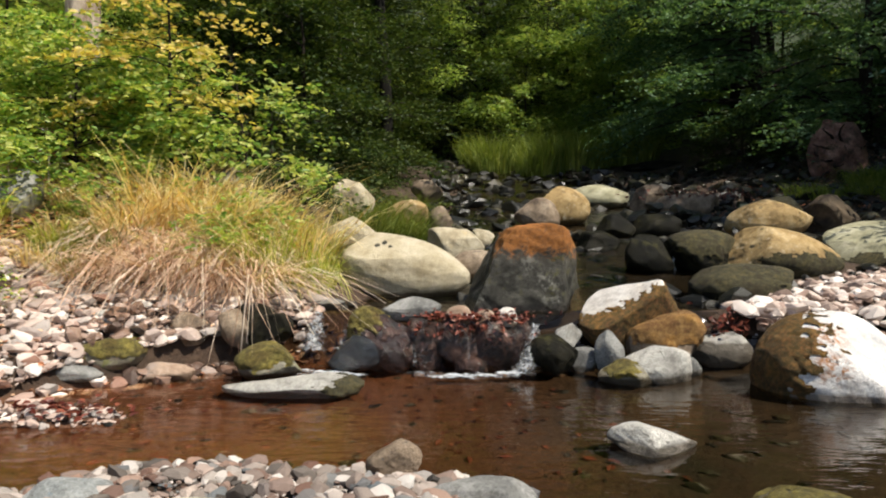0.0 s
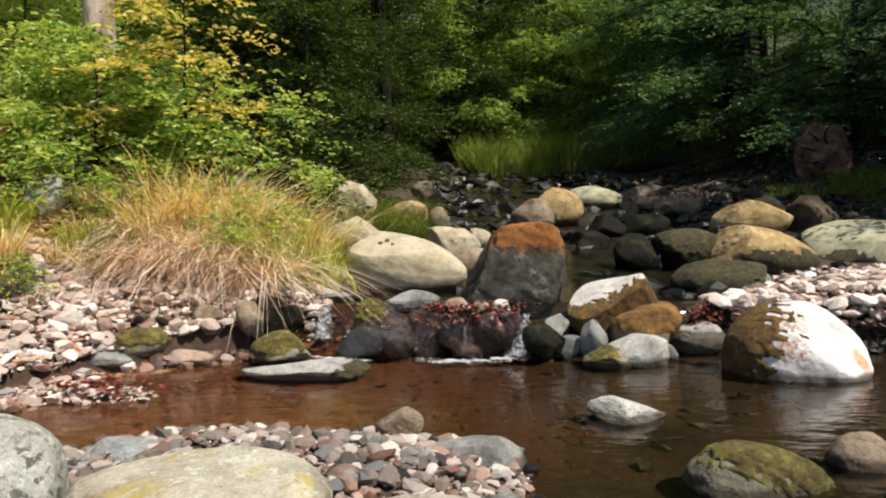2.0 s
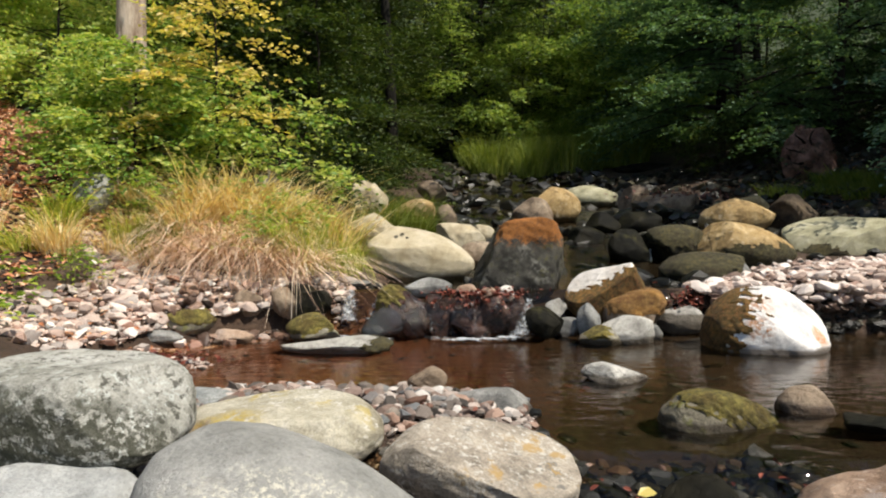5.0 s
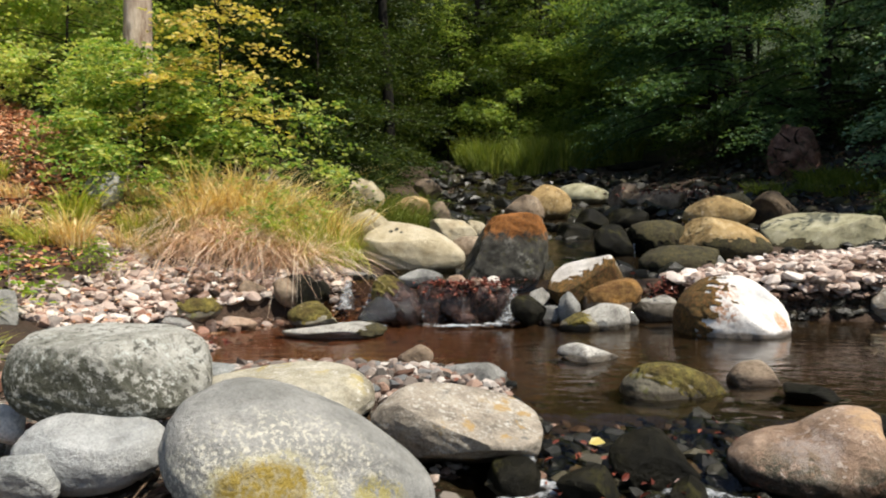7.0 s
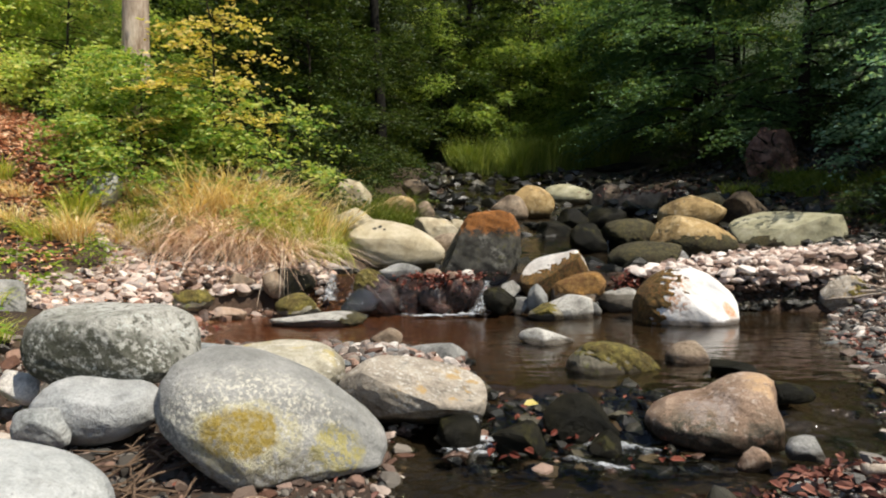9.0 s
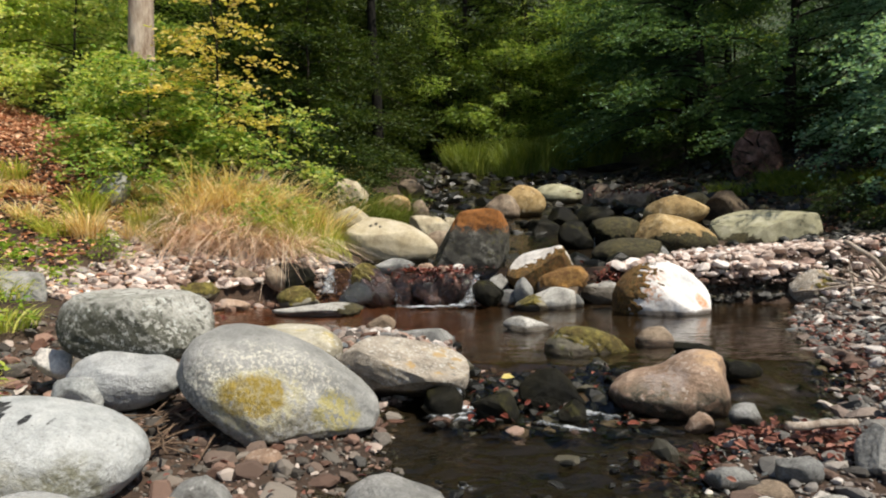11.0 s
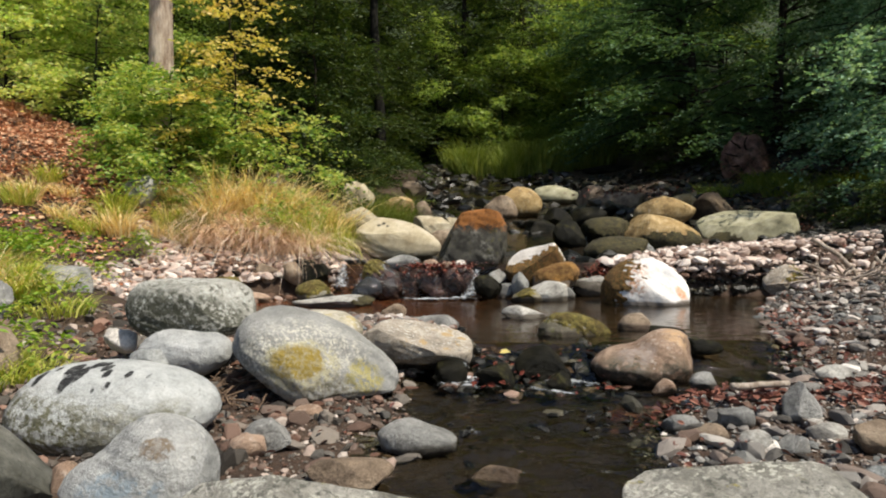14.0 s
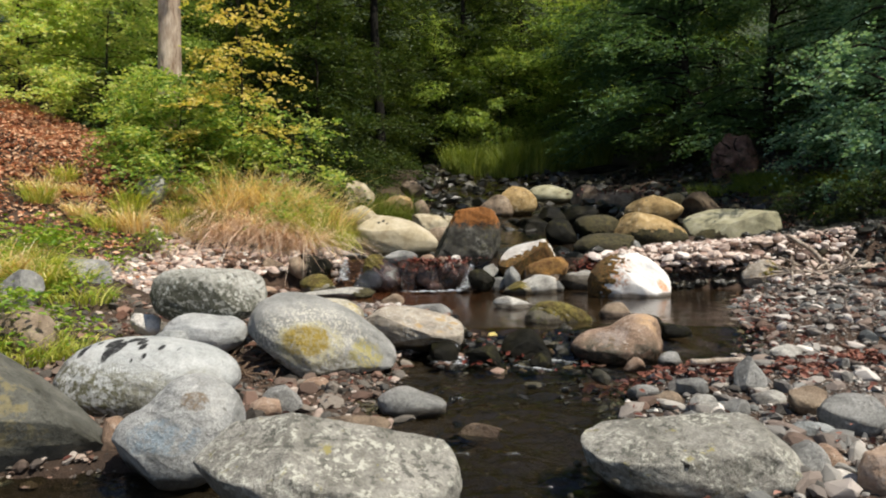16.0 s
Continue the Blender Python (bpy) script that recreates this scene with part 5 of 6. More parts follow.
# ---- leaves, grass and trees ----
def unit(a):
    return a / np.maximum(np.linalg.norm(a, axis=-1, keepdims=True), 1e-9)


def leaf_mesh(name, base, along, normal, length, width, material, simple=False):
    """Folded leaves from arrays: foot, direction, face normal, length and width of each."""
    along = unit(along)
    sidew = unit(np.cross(along, normal))
    up = np.cross(sidew, along)
    L, W = length[:, None], width[:, None]
    fold = 0.16 * W * up
    if simple:
        pts = [base, base + along * L * 0.45 + sidew * W * 0.5 + fold, base + along * L, base + along * L * 0.45 - sidew * W * 0.5 + fold]
        quads = [(0, 1, 2, 3)]
    else:
        tip = base + along * L - up * L * 0.12
        pts = [base, base + along * L * 0.28 + sidew * W * 0.42 + fold, base + along * L * 0.68 + sidew * W * 0.40 + fold, tip, base + along * L * 0.68 - sidew * W * 0.40 + fold, base + along * L * 0.28 - sidew * W * 0.42 + fold]
        quads = [(0, 1, 2, 3), (0, 3, 4, 5)]
    k = len(pts)
    v = np.stack(pts, 1).reshape(-1, 3)
    o = np.arange(len(base))[:, None] * k
    f = np.concatenate([o + np.array(q)[None] for q in quads])
    return mesh_from(name, v, f, material, smooth=False)


def spray_leaves(start, direction, reach, per, size, r, flat=0.35, material=None, simple=False, name="crown"):
    """Leaves set on both sides of many small twigs, each spray lying nearly flat."""
    n = len(start)
    s = (np.arange(per)[None] + r.uniform(0, 1, (n, per))) / per
    direction = unit(direction)
    side = unit(np.cross(direction, np.array((0, 0, 1.0))) + 1e-4)
    sign = np.where(np.arange(per) % 2 == 0, 1.0, -1.0)[None, :, None]
    pos = start[:, None] + direction[:, None] * (s * reach[:, None])[..., None]
    pos[..., 2] -= (s ** 2) * reach[:, None] * 0.22
    pos += r.normal(size=pos.shape) * 0.012
    along = direction[:, None] * r.uniform(0.3, 0.9, (n, per, 1)) + side[:, None] * sign * r.uniform(0.6, 1.1, (n, per, 1)) + r.normal(size=(n, per, 3)) * 0.25
    normal = np.array((0, 0, 1.0)) + r.normal(size=(n, per, 3)) * flat
    length = size * r.uniform(0.65, 1.2, n * per)
    return leaf_mesh(name, pos.reshape(-1, 3), along.reshape(-1, 3), normal.reshape(-1, 3), length, length * r.uniform(0.5, 0.66, n * per), material, simple)


def tube_data(points, radii, sides=7):
    pts = np.array(points, float)
    tang = unit(np.gradient(pts, axis=0))
    ref = np.array((0.31, 0.95, 0.05))
    a = unit(np.cross(tang, ref))
    bb = np.cross(tang, a)
    ang = np.linspace(0, 2 * np.pi, sides, endpoint=False)
    ring = pts[:, None] + np.array(radii)[:, None, None] * (np.cos(ang)[None, :, None] * a[:, None] + np.sin(ang)[None, :, None] * bb[:, None])
    n = len(pts)
    faces = [[i * sides + j, i * sides + (j + 1) % sides, (i + 1) * sides + (j + 1) % sides, (i + 1) * sides + j] for i in range(n - 1) for j in range(sides)]
    faces.append(list(range(sides))[::-1])
    faces.append([(n - 1) * sides + j for j in range(sides)])
    return ring.reshape(-1, 3), faces


def tubes(name, runs, material, sides=6):
    vs, fs, total = [], [], 0
    for points, radii in runs:
        v, f = tube_data(points, radii, sides)
        vs.append(v)
        fs += [[i + total for i in q] for q in f]
        total += len(v)
    return mesh_from(name, np.concatenate(vs), fs, material)


def tree(name, label, height, radius, crown_from, spread, limbs, sprays, per, leaf, foliage, bark, seed, lean=0.0, simple=True, category="tree", rise=0.35, drop=0.0, split=False, apart=True):
    """A trunk with tapering limbs, and a crown of leafy sprays along them."""
    r = np.random.default_rng(seed)
    base = new(name)
    tagged(base, label, category)
    zs = np.linspace(-0.3, height, 14)
    bend = np.cumsum(r.normal(size=(14, 2)) * 0.012 * height, axis=0) * (np.linspace(0, 1, 14)[:, None] ** 1.2)
    trunk_pts = np.stack([bend[:, 0] + lean * zs, bend[:, 1], zs], -1)
    rad = radius * np.clip(1.0 - 0.85 * np.linspace(0, 1, 14) ** 1.2, 0.12, 1)
    rad[0] *= 1.35
    runs, starts, dirs = [], [], []
    for k in range(limbs):
        f = crown_from + (1 - crown_from) * (k + r.uniform(0, 1)) / limbs
        p0 = np.array([np.interp(f * height, zs, trunk_pts[:, a]) for a in range(3)])
        az = r.uniform(0, 6.28)
        reach = spread * (1 - 0.65 * max(0, f - 0.35) / 0.65) * r.uniform(0.6, 1.15)
        s = np.linspace(0, 1, 7)
        up = rise * r.uniform(0.4, 1.4)
        wig = np.cumsum(r.normal(size=(7, 3)) * 0.035 * reach, axis=0)
        pts = p0 + np.stack([np.cos(az) * s * reach, np.sin(az) * s * reach, (up * s - (0.35 + drop) * s ** 2) * reach], -1) + wig * s[:, None]
        runs.append((pts, np.interp(f, [0, 1], [radius * 0.32, radius * 0.12]) * (1 - 0.85 * s) + 0.002))
        m = max(3, int(sprays * reach / spread))
        q = r.uniform(0.22, 1.0, m) ** 0.8
        pos = np.stack([np.interp(q, s, pts[:, a]) for a in range(3)], -1)
        pos += r.normal(size=(m, 3)) * np.array((0.10, 0.10, 0.06)) * spread * 0.6
        d = np.stack([np.cos(az + r.normal(size=m) * 0.9), np.sin(az + r.normal(size=m) * 0.9), r.normal(size=m) * 0.2 - 0.05], -1)
        starts.append(pos)
        dirs.append(d)
    part("trunk", tubes("trunk", [(trunk_pts, rad)], bark, 9), base)
    if not apart:
        tagged(part("branches", tubes("branches", runs, bark, 5), base), kind="stuff")
    if apart:
        for run in runs:
            part("branch", tubes("branch", [run], bark, 5), base)
    st, di = np.concatenate(starts), np.concatenate(dirs)
    reach = r.uniform(0.5, 1.1, len(st)) * leaf * 6.5
    part("crown", spray_leaves(st, di, reach, per, leaf, r, 0.75 if split else 0.45, foliage, simple), base)
    return base


def plant(ob, x, y, turn=0.0, scale=1.0, sink=0.0):
    ob.matrix_basis = Matrix.LocRotScale((x, y, float(ground_z(x, y)) - sink), Euler((0, 0, turn)), (scale,) * 3)
    return ob


def plant_copy(ob, x, y, turn, scale):
    return copy_thing(ob, Matrix.LocRotScale((x, y, float(ground_z(x, y))), Euler((0, 0, turn)), None) @ Matrix.Scale(scale / ob.scale[0], 4))


def grass(name, label, n, radius, height, lean_to, material, seed, width=0.006, droop=0.8, spread=0.6):
    """A tussock of curved tapering blades."""
    r = np.random.default_rng(seed)
    seg = 5
    a, q = r.uniform(0, 6.28, n), np.sqrt(r.uniform(0, 1, n))
    foot = np.stack([np.cos(a) * q * radius, np.sin(a) * q * radius, np.zeros(n)], -1)
    az = a + r.normal(size=n) * 0.8
    out = np.stack([np.cos(az), np.sin(az)], -1) * spread * r.uniform(0.3, 1.2, (n, 1)) + np.array(lean_to)[None]
    h = height * r.uniform(0.45, 1.1, n)
    t_ = np.linspace(0, 1, seg)
    mid = foot[:, None] + np.concatenate([out[:, None] * (t_ ** 1.6)[None, :, None] * h[:, None, None], (h[:, None] * (t_ - droop * 0.62 * t_ ** 2.6 * r.uniform(0.3, 1.3, (n, 1))))[..., None]], -1)
    side = np.stack([-np.sin(az + r.normal(size=n)), np.cos(az + r.normal(size=n)), np.zeros(n)], -1)
    w = width * r.uniform(0.6, 1.4, n)[:, None] * np.array([1, 0.95, 0.75, 0.45, 0.08])[None]
    v = np.stack([mid - side[:, None] * w[..., None], mid + side[:, None] * w[..., None]], 2).reshape(-1, 3)
    o = (np.arange(n)[:, None] * seg + np.arange(seg - 1)[None]).reshape(-1) * 2
    f = np.stack([o, o + 1, o + 3, o + 2], -1)
    ob = new(name, mesh_from(name, v, f, material))
    return tagged(ob, label, "grass")


def litter(name, label, n, where, inside, material, seed, size=0.06, lift=0.01, flat=0.5, parent=None):
    """Fallen leaves lying over the ground."""
    x, y, r = scatter(n, where, seed)
    keep = inside(x, y)
    x, y = x[keep], y[keep]
    base = np.stack([x, y, ground_z(x, y) + lift + r.uniform(0, 0.03, len(x))], -1)
    az = r.uniform(0, 6.28, len(x))
    along = np.stack([np.cos(az), np.sin(az), r.normal(size=len(x)) * 0.25], -1)
    normal = np.array((0, 0, 1.0)) + r.normal(size=(len(x), 3)) * flat
    length = size * r.uniform(0.6, 1.3, len(x))
    ob = new(name, leaf_mesh(name, base, along, normal, length, length * 0.6, material))
    return tagged(ob, label, "leaf litter", kind="stuff")


def clump(name, label, n, centre, size, material, seed, leaf=0.06, steep=0.6):
    """Wet leaves caught in a heap."""
    r = np.random.default_rng(seed)
    base = np.array(centre) + r.normal(size=(n, 3)) * np.array(size)
    along = r.normal(size=(n, 3)) * np.array((1, 1, steep))
    normal = np.array((0, -steep, 1.0)) + r.normal(size=(n, 3)) * (0.15 + steep)
    length = leaf * r.uniform(0.6, 1.3, n)
    ob = new(name, leaf_mesh(name, base, along, normal, length, length * 0.62, material))
    return tagged(ob, label, "leaf litter", kind="stuff")


# ---- the left bank: grasses, shrubs ----
def tuft(name, label, x, y, n, radius, height, lean_to, material, seed, **more):
    ob = grass(name, label, n, radius, height, lean_to, material, seed, **more)
    tagged(ob, group="grasses along the stream")
    ob.matrix_basis = pose(x, y, float(ground_z(x, y)) - 0.02)
    return ob


for k in range(44):
    u = k / 43
    if 0.14 < u < 0.22:
        continue
    tuft("grass_tussock", "withered pinkish grass hanging over the bank's edge", -2.80 + 1.3 * u + rng.normal() * 0.06, 5.26 + rng.uniform(0.0, 0.45), 150, 0.15, 0.34 + 0.34 * rng.uniform(), (rng.normal() * 0.5 - 0.1, -0.25 - 0.4 * rng.uniform()), GRASS_PINK, 300 + k, droop=1.5 + 0.9 * rng.uniform(), spread=1.2, width=0.006)
for k in range(34):
    u = k / 33
    tuft("grass_tussock", "dry straw-coloured grass on the bank", -2.95 + 1.7 * u + rng.normal() * 0.1, 5.72 + rng.uniform(-0.05, 0.75), 130, 0.16, 0.5 + 0.55 * rng.uniform(), (rng.normal() * 0.4, rng.normal() * 0.2), GRASS_DRY, 330 + k, droop=1.0, spread=0.7, width=0.0058)
for k in range(13):
    u = k / 12
    tuft("grass_tussock", "fresh yellow-green grass on the bank", -1.85 + 0.75 * u + rng.normal() * 0.1, 5.55 + rng.uniform(-0.1, 0.85), 190, 0.15, 0.4 + 0.45 * rng.uniform(), (rng.normal() * 0.25, rng.normal() * 0.2 - 0.1), GRASS_GREEN, 360 + k, droop=1.0, spread=0.7, width=0.0045)
for k in range(7):
    tuft("grass_tussock", "green grass arching down to the upper pool", -1.42 + 0.3 * k / 6, 5.3 + 0.4 * k / 6, 150, 0.10, 0.36 + 0.12 * rng.uniform(), (0.15, -0.35), GRASS_GREEN, 380 + k, droop=1.8, spread=0.5, width=0.0042)
for k in range(16):
    tuft("grass_tussock", "thin olive and brown grass beside the straw", -3.5 + 0.75 * rng.uniform(), 5.15 + 0.7 * rng.uniform(), 110, 0.15, 0.3 + 0.3 * rng.uniform(), (rng.normal() * 0.3, -0.25), (GRASS_FAR, GRASS_DRY, GRASS_GREEN)[k % 3], 1100 + k, droop=1.1, spread=0.8, width=0.0045)
for k in range(12):
    tuft("grass_tussock", "mixed green and dry grass at the slope's foot", -5.2 + 1.9 * rng.uniform(), 4.7 + 1.3 * rng.uniform(), 190, 0.16, 0.3 + 0.25 * rng.uniform(), (rng.normal() * 0.2, -0.2), GRASS_GREEN if k % 2 else GRASS_DRY, 390 + k, droop=1.0, spread=0.8, width=0.005)
for k in range(10):
    plant(tree("herb", "leafy green herb growing in the grass", 0.45 + 0.3 * rng.uniform(), 0.006, 0.15, 0.24, 12, 5, 6, 0.06, LEAF_SHRUB, BARK_TWIG, 570 + k, simple=False, category="herb", rise=0.6), -3.9 + 2.6 * rng.uniform(), 5.4 + 0.9 * rng.uniform(), k)
for k in range(9):
    tuft("tall_grass", "tall thin grass stalks with nodding tips", -2.2 + 1.25 * rng.uniform(), 5.9 + 0.6 * rng.uniform(), 14, 0.25, 0.95, (0.2, -0.1), GRASS_DRY, 400 + k, droop=1.25, spread=0.3, width=0.0032)
for k in range(9):
    tuft("grass_tussock", "olive grass by the upper stream", -1.3 + 0.9 * rng.uniform(), 7.5 + 3.5 * rng.uniform(), 260, 0.3, 0.7, (0.15, -0.15), GRASS_FAR, 410 + k, droop=0.9, width=0.005)
for k in range(16):
    tuft("grass_tussock", "lush green grass on an islet far up the stream", 0.6 + 5.0 * rng.uniform(), 18.6 + 2.5 * rng.uniform(), 520, 0.6, 1.5, (0.0, -0.05), GRASS_FAR_LIT, 420 + k, droop=0.7, spread=0.4, width=0.012)
for k in range(12):
    tuft("grass_tussock", "lush green grass in the shade of trees", 5.9 + 2.2 * rng.uniform(), 9.4 + 3.0 * rng.uniform(), 260, 0.35, 0.5, (-0.1, -0.1), GRASS_FAR_LIT, 440 + k, droop=1.2, spread=0.9, width=0.006)

# green shrubs and the yellowing sapling
shrub_kw = dict(foliage=LEAF_SHRUB, bark=BARK_DARK, simple=False, category="shrub", split=True)
plant(tree("shrub", "bushy green beech sapling on the sunny bank", 1.6, 0.025, 0.04, 1.15, 44, 40, 9, 0.075, seed=501, **shrub_kw), -3.7, 6.45, 0.4)
plant(tree("shrub", "bushy light-green hornbeam sapling before the beech trunk", 1.5, 0.025, 0.04, 0.85, 32, 30, 9, 0.075, seed=502, **shrub_kw), -4.5, 7.3, 1.2)
plant(tree("shrub", "tall light-green sapling in full sun", 2.9, 0.03, 0.10, 1.4, 40, 34, 9, 0.08, seed=503, **{**shrub_kw, "foliage": LEAF_SUNLIT}), -6.0, 8.8, 2.2)
plant(tree("shrub", "low green shrub with level branches in half shade", 1.1, 0.02, 0.08, 1.0, 18, 16, 9, 0.075, LEAF_FOREST_SHADED, BARK_DARK, 504, simple=False, category="shrub", split=True), -2.1, 7.6, 3.0)
plant(tree("shrub", "light-green sapling high on the sunny slope", 3.0, 0.03, 0.10, 1.5, 36, 34, 9, 0.09, seed=505, **{**shrub_kw, "foliage": LEAF_SUNLIT}), -7.6, 8.8, 0.2)
plant(tree("shrub", "light-green sapling at the wood's edge", 3.4, 0.03, 0.08, 1.6, 36, 34, 9, 0.10, seed=506, **{**shrub_kw, "foliage": LEAF_SUNLIT}), -8.8, 10.8, 4.2)
plant(tree("sapling", "slender sapling with yellow autumn leaves", 3.5, 0.022, 0.30, 1.0, 30, 13, 9, 0.08, LEAF_YELLOW, BARK_DARK, 507, simple=False, rise=0.35, split=True), -2.72, 6.4, 0.7)
plant(tree("sapling", "green sapling with level branches beside the yellow one", 1.7, 0.02, 0.25, 1.0, 20, 15, 9, 0.075, LEAF_SHRUB, BARK_DARK, 508, simple=False, rise=0.3, split=True), -2.15, 6.9, 2.1)

for k in range(20):
    tuft("grass_tussock", "yellow-green grass at the foot of the leafy slope", -4.5 + 1.3 * rng.uniform(), 2.2 + 1.3 * rng.uniform(), 170, 0.2, 0.26 + 0.25 * rng.uniform(), (0.1 + rng.normal() * 0.2, -0.2), GRASS_GREEN if k % 3 else GRASS_DRY, 900 + k, droop=1.1, spread=1.0, width=0.006)
for k in range(9):
    plant(tree("herb", "fresh green herb at the foot of the leafy slope", 0.3 + 0.25 * rng.uniform(), 0.006, 0.12, 0.24, 9, 4, 6, 0.06, LEAF_HERB, BARK_TWIG, 940 + k, simple=False, category="herb", rise=0.6), -4.2 + 1.0 * rng.uniform(), 2.3 + 1.2 * rng.uniform(), k)

# near herbs
for k in range(7):
    x, y = -2.95 + 0.7 * rng.uniform(), 0.6 + 1.7 * rng.uniform()
    plant(tree("herb", "bright green leafy herb at the bank's foot", 0.2 + 0.2 * rng.uniform(), 0.006, 0.1, 0.2, 8, 4, 6, 0.055, LEAF_HERB, BARK_TWIG, 520 + k, simple=False, category="herb", rise=0.6), x, y, k)
    tuft("grass_tussock", "short yellow-green grass under the herbs", x + 0.15, y - 0.15, 240, 0.26, 0.28, (0.1, -0.1), GRASS_GREEN, 540 + k, droop=1.1, spread=0.9, width=0.005)
for k in range(2):
    plant(tree("herb", "green herb growing in the pebbles", 0.32, 0.005, 0.1, 0.16, 10, 5, 6, 0.035, LEAF_HERB, BARK_TWIG, 560 + k, simple=False, category="herb", rise=0.6), -3.25 + 0.07 * k, 4.45 + 0.1 * k, k)

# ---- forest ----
beech = tree("beech_tree", "beech tree with layered green foliage", 11, 0.15, 0.04, 3.8, 54, 92, 10, 0.105, LEAF_FOREST_SHADED, BARK_DARK, 601, apart=False)
dark_tree = tree("hornbeam_tree", "dark dense tree with drooping branches in shade", 9.5, 0.15, 0.02, 3.7, 60, 105, 10, 0.10, LEAF_DARK_SHADED, BARK_DARK, 602, drop=0.15)
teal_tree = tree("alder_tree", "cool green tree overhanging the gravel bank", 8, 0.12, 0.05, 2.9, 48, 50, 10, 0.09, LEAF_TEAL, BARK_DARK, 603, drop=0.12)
young = tree("young_beech", "young beech with low green branches", 5, 0.045, 0.03, 2.3, 40, 74, 10, 0.085, LEAF_FOREST_SHADED, BARK_DARK, 604, apart=False)
plant(beech, -4.4, 18.3, 0.3)
plant(dark_tree, 7.6, 17.2, 2.7)
plant(teal_tree, 8.5, 8.6, 2.0)
plant(young, -2.6, 11.5, 0.5)
young_far = tree("young_beech", "young tree with pale-green leaves in open shade", 5, 0.045, 0.03, 2.3, 40, 56, 10, 0.10, LEAF_GLADE_LIT, BARK_DARK, 607, apart=False)
plant(young_far, 2.4, 23.6, 0.7)
for x, y, s in ((5.4, 23.5, 1.0), (4.0, 26.0, 1.3), (1.6, 28.5, 1.4), (7.5, 26.5, 1.4), (10.8, 22.5, 1.3), (-0.3, 23.5, 1.2), (3.2, 25.0, 1.5), (5.8, 25.0, 1.5), (-5.8, 11.2, 0.8), (-8.0, 14.0, 1.2), (-10.5, 13.5, 1.2), (-12.5, 11.0, 1.1), (-7.0, 12.0, 0.8)):
    plant_copy(young_far, x, y, x * 1.9 + y, s)
for x, y, s in ((-6.5, 16, 1.0), (-4.0, 21, 1.1), (1.0, 25, 1.15), (-10.5, 19, 1.1), (-9, 26, 1.2), (-3, 27, 1.2), (3.5, 29, 1.2), (-15, 23, 1.2), (-1, 33, 1.3), (-7, 32, 1.3), (6, 34, 1.3)):
    plant_copy(beech, x, y, x * 2.3 + y, s)
for x, y, s in ((9.3, 15.5, 1.0), (12.5, 18, 1.1), (8.4, 20.5, 1.1), (14.5, 13, 1.1), (17, 22, 1.2), (11.8, 10.5, 1.0), (12, 26, 1.2), (10.5, 31, 1.3)):
    plant_copy(dark_tree, x, y, x * 1.7 + y, s)
for x, y, s in ((10.4, 12.4, 0.95), (10.3, 5.2, 0.9)):
    plant_copy(teal_tree, x, y, x + y, s)
for x, y, s in ((-2.6, 14.4, 0.9), (-4.3, 12.6, 1.1), (-2.4, 20.5, 1.0), (-6.2, 18.5, 1.3), (-2.8, 23.5, 1.4), (-8.5, 21.5, 1.4), (-5.2, 26, 1.4)):
    plant_copy(young, x, y, x * 1.9 + y, s)
low_bush = tree("undergrowth_bush", "low dark-green bush in the shade", 1.5, 0.02, 0.03, 1.2, 26, 34, 9, 0.085, LEAF_FOREST_SHADED, BARK_DARK, 605, category="shrub", drop=0.1)
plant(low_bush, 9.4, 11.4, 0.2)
green_bush = tree("undergrowth_bush", "low green bush at the wood's edge", 1.4, 0.02, 0.03, 1.2, 26, 32, 9, 0.085, LEAF_FOREST_SHADED, BARK_DARK, 606, category="shrub")
plant(green_bush, -2.4, 11.0, 0.5)
for x, y, s in ((-1.9, 12.9, 0.7), (-1.9, 16.2, 0.8), (-5.4, 9.6, 1.2), (-4.2, 10.6, 1.1)):
    plant_copy(green_bush, x, y, x * 3.1 + y, s)
for x, y, s in ((9.6, 9.2, 1.1), (6.6, 15.6, 0.9), (9.9, 13.6, 1.2), (8.8, 7.2, 0.8), (7.4, 6.6, 0.45), (6.4, 6.3, 0.5), (6.9, 5.2, 0.5), (6.0, 7.6, 0.4)):
    plant_copy(low_bush, x, y, x * 3.1 + y, s)
plant(tree("shrub", "cool green alder shrub leaning over the gravel ledge", 2.6, 0.03, 0.05, 1.3, 34, 30, 9, 0.09, LEAF_TEAL, BARK_DARK, 613, simple=False, category="shrub", drop=0.1, split=True), 8.1, 9.2, 0.3)
plant(tree("shrub", "cool green alder shrub beside the gravel ledge", 2.0, 0.03, 0.05, 1.3, 28, 28, 9, 0.09, LEAF_TEAL, BARK_DARK, 614, simple=False, category="shrub", drop=0.1, split=True), 7.4, 7.6, 1.3)
# trunks that stand out
bt = tree("beech_tree", "sunlit grey beech trunk rising behind the shrubs", 12, 0.215, 0.45, 3.0, 22, 34, 9, 0.12, LEAF_FOREST_SHADED, BARK_GREY, 610, lean=0.02)
plant(bt, -4.5, 7.9, 0.0)
# These trunks stand in sun here; their shade comes from the black bark colour.
dt = tree("alder_tree", "dark straight trunk in the shade of the wood", 12, 0.17, 0.42, 3.0, 20, 30, 9, 0.13, LEAF_FOREST_SHADED, BARK_SHADED, 611, lean=0.01)
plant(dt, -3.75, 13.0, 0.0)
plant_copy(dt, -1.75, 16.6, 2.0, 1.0)

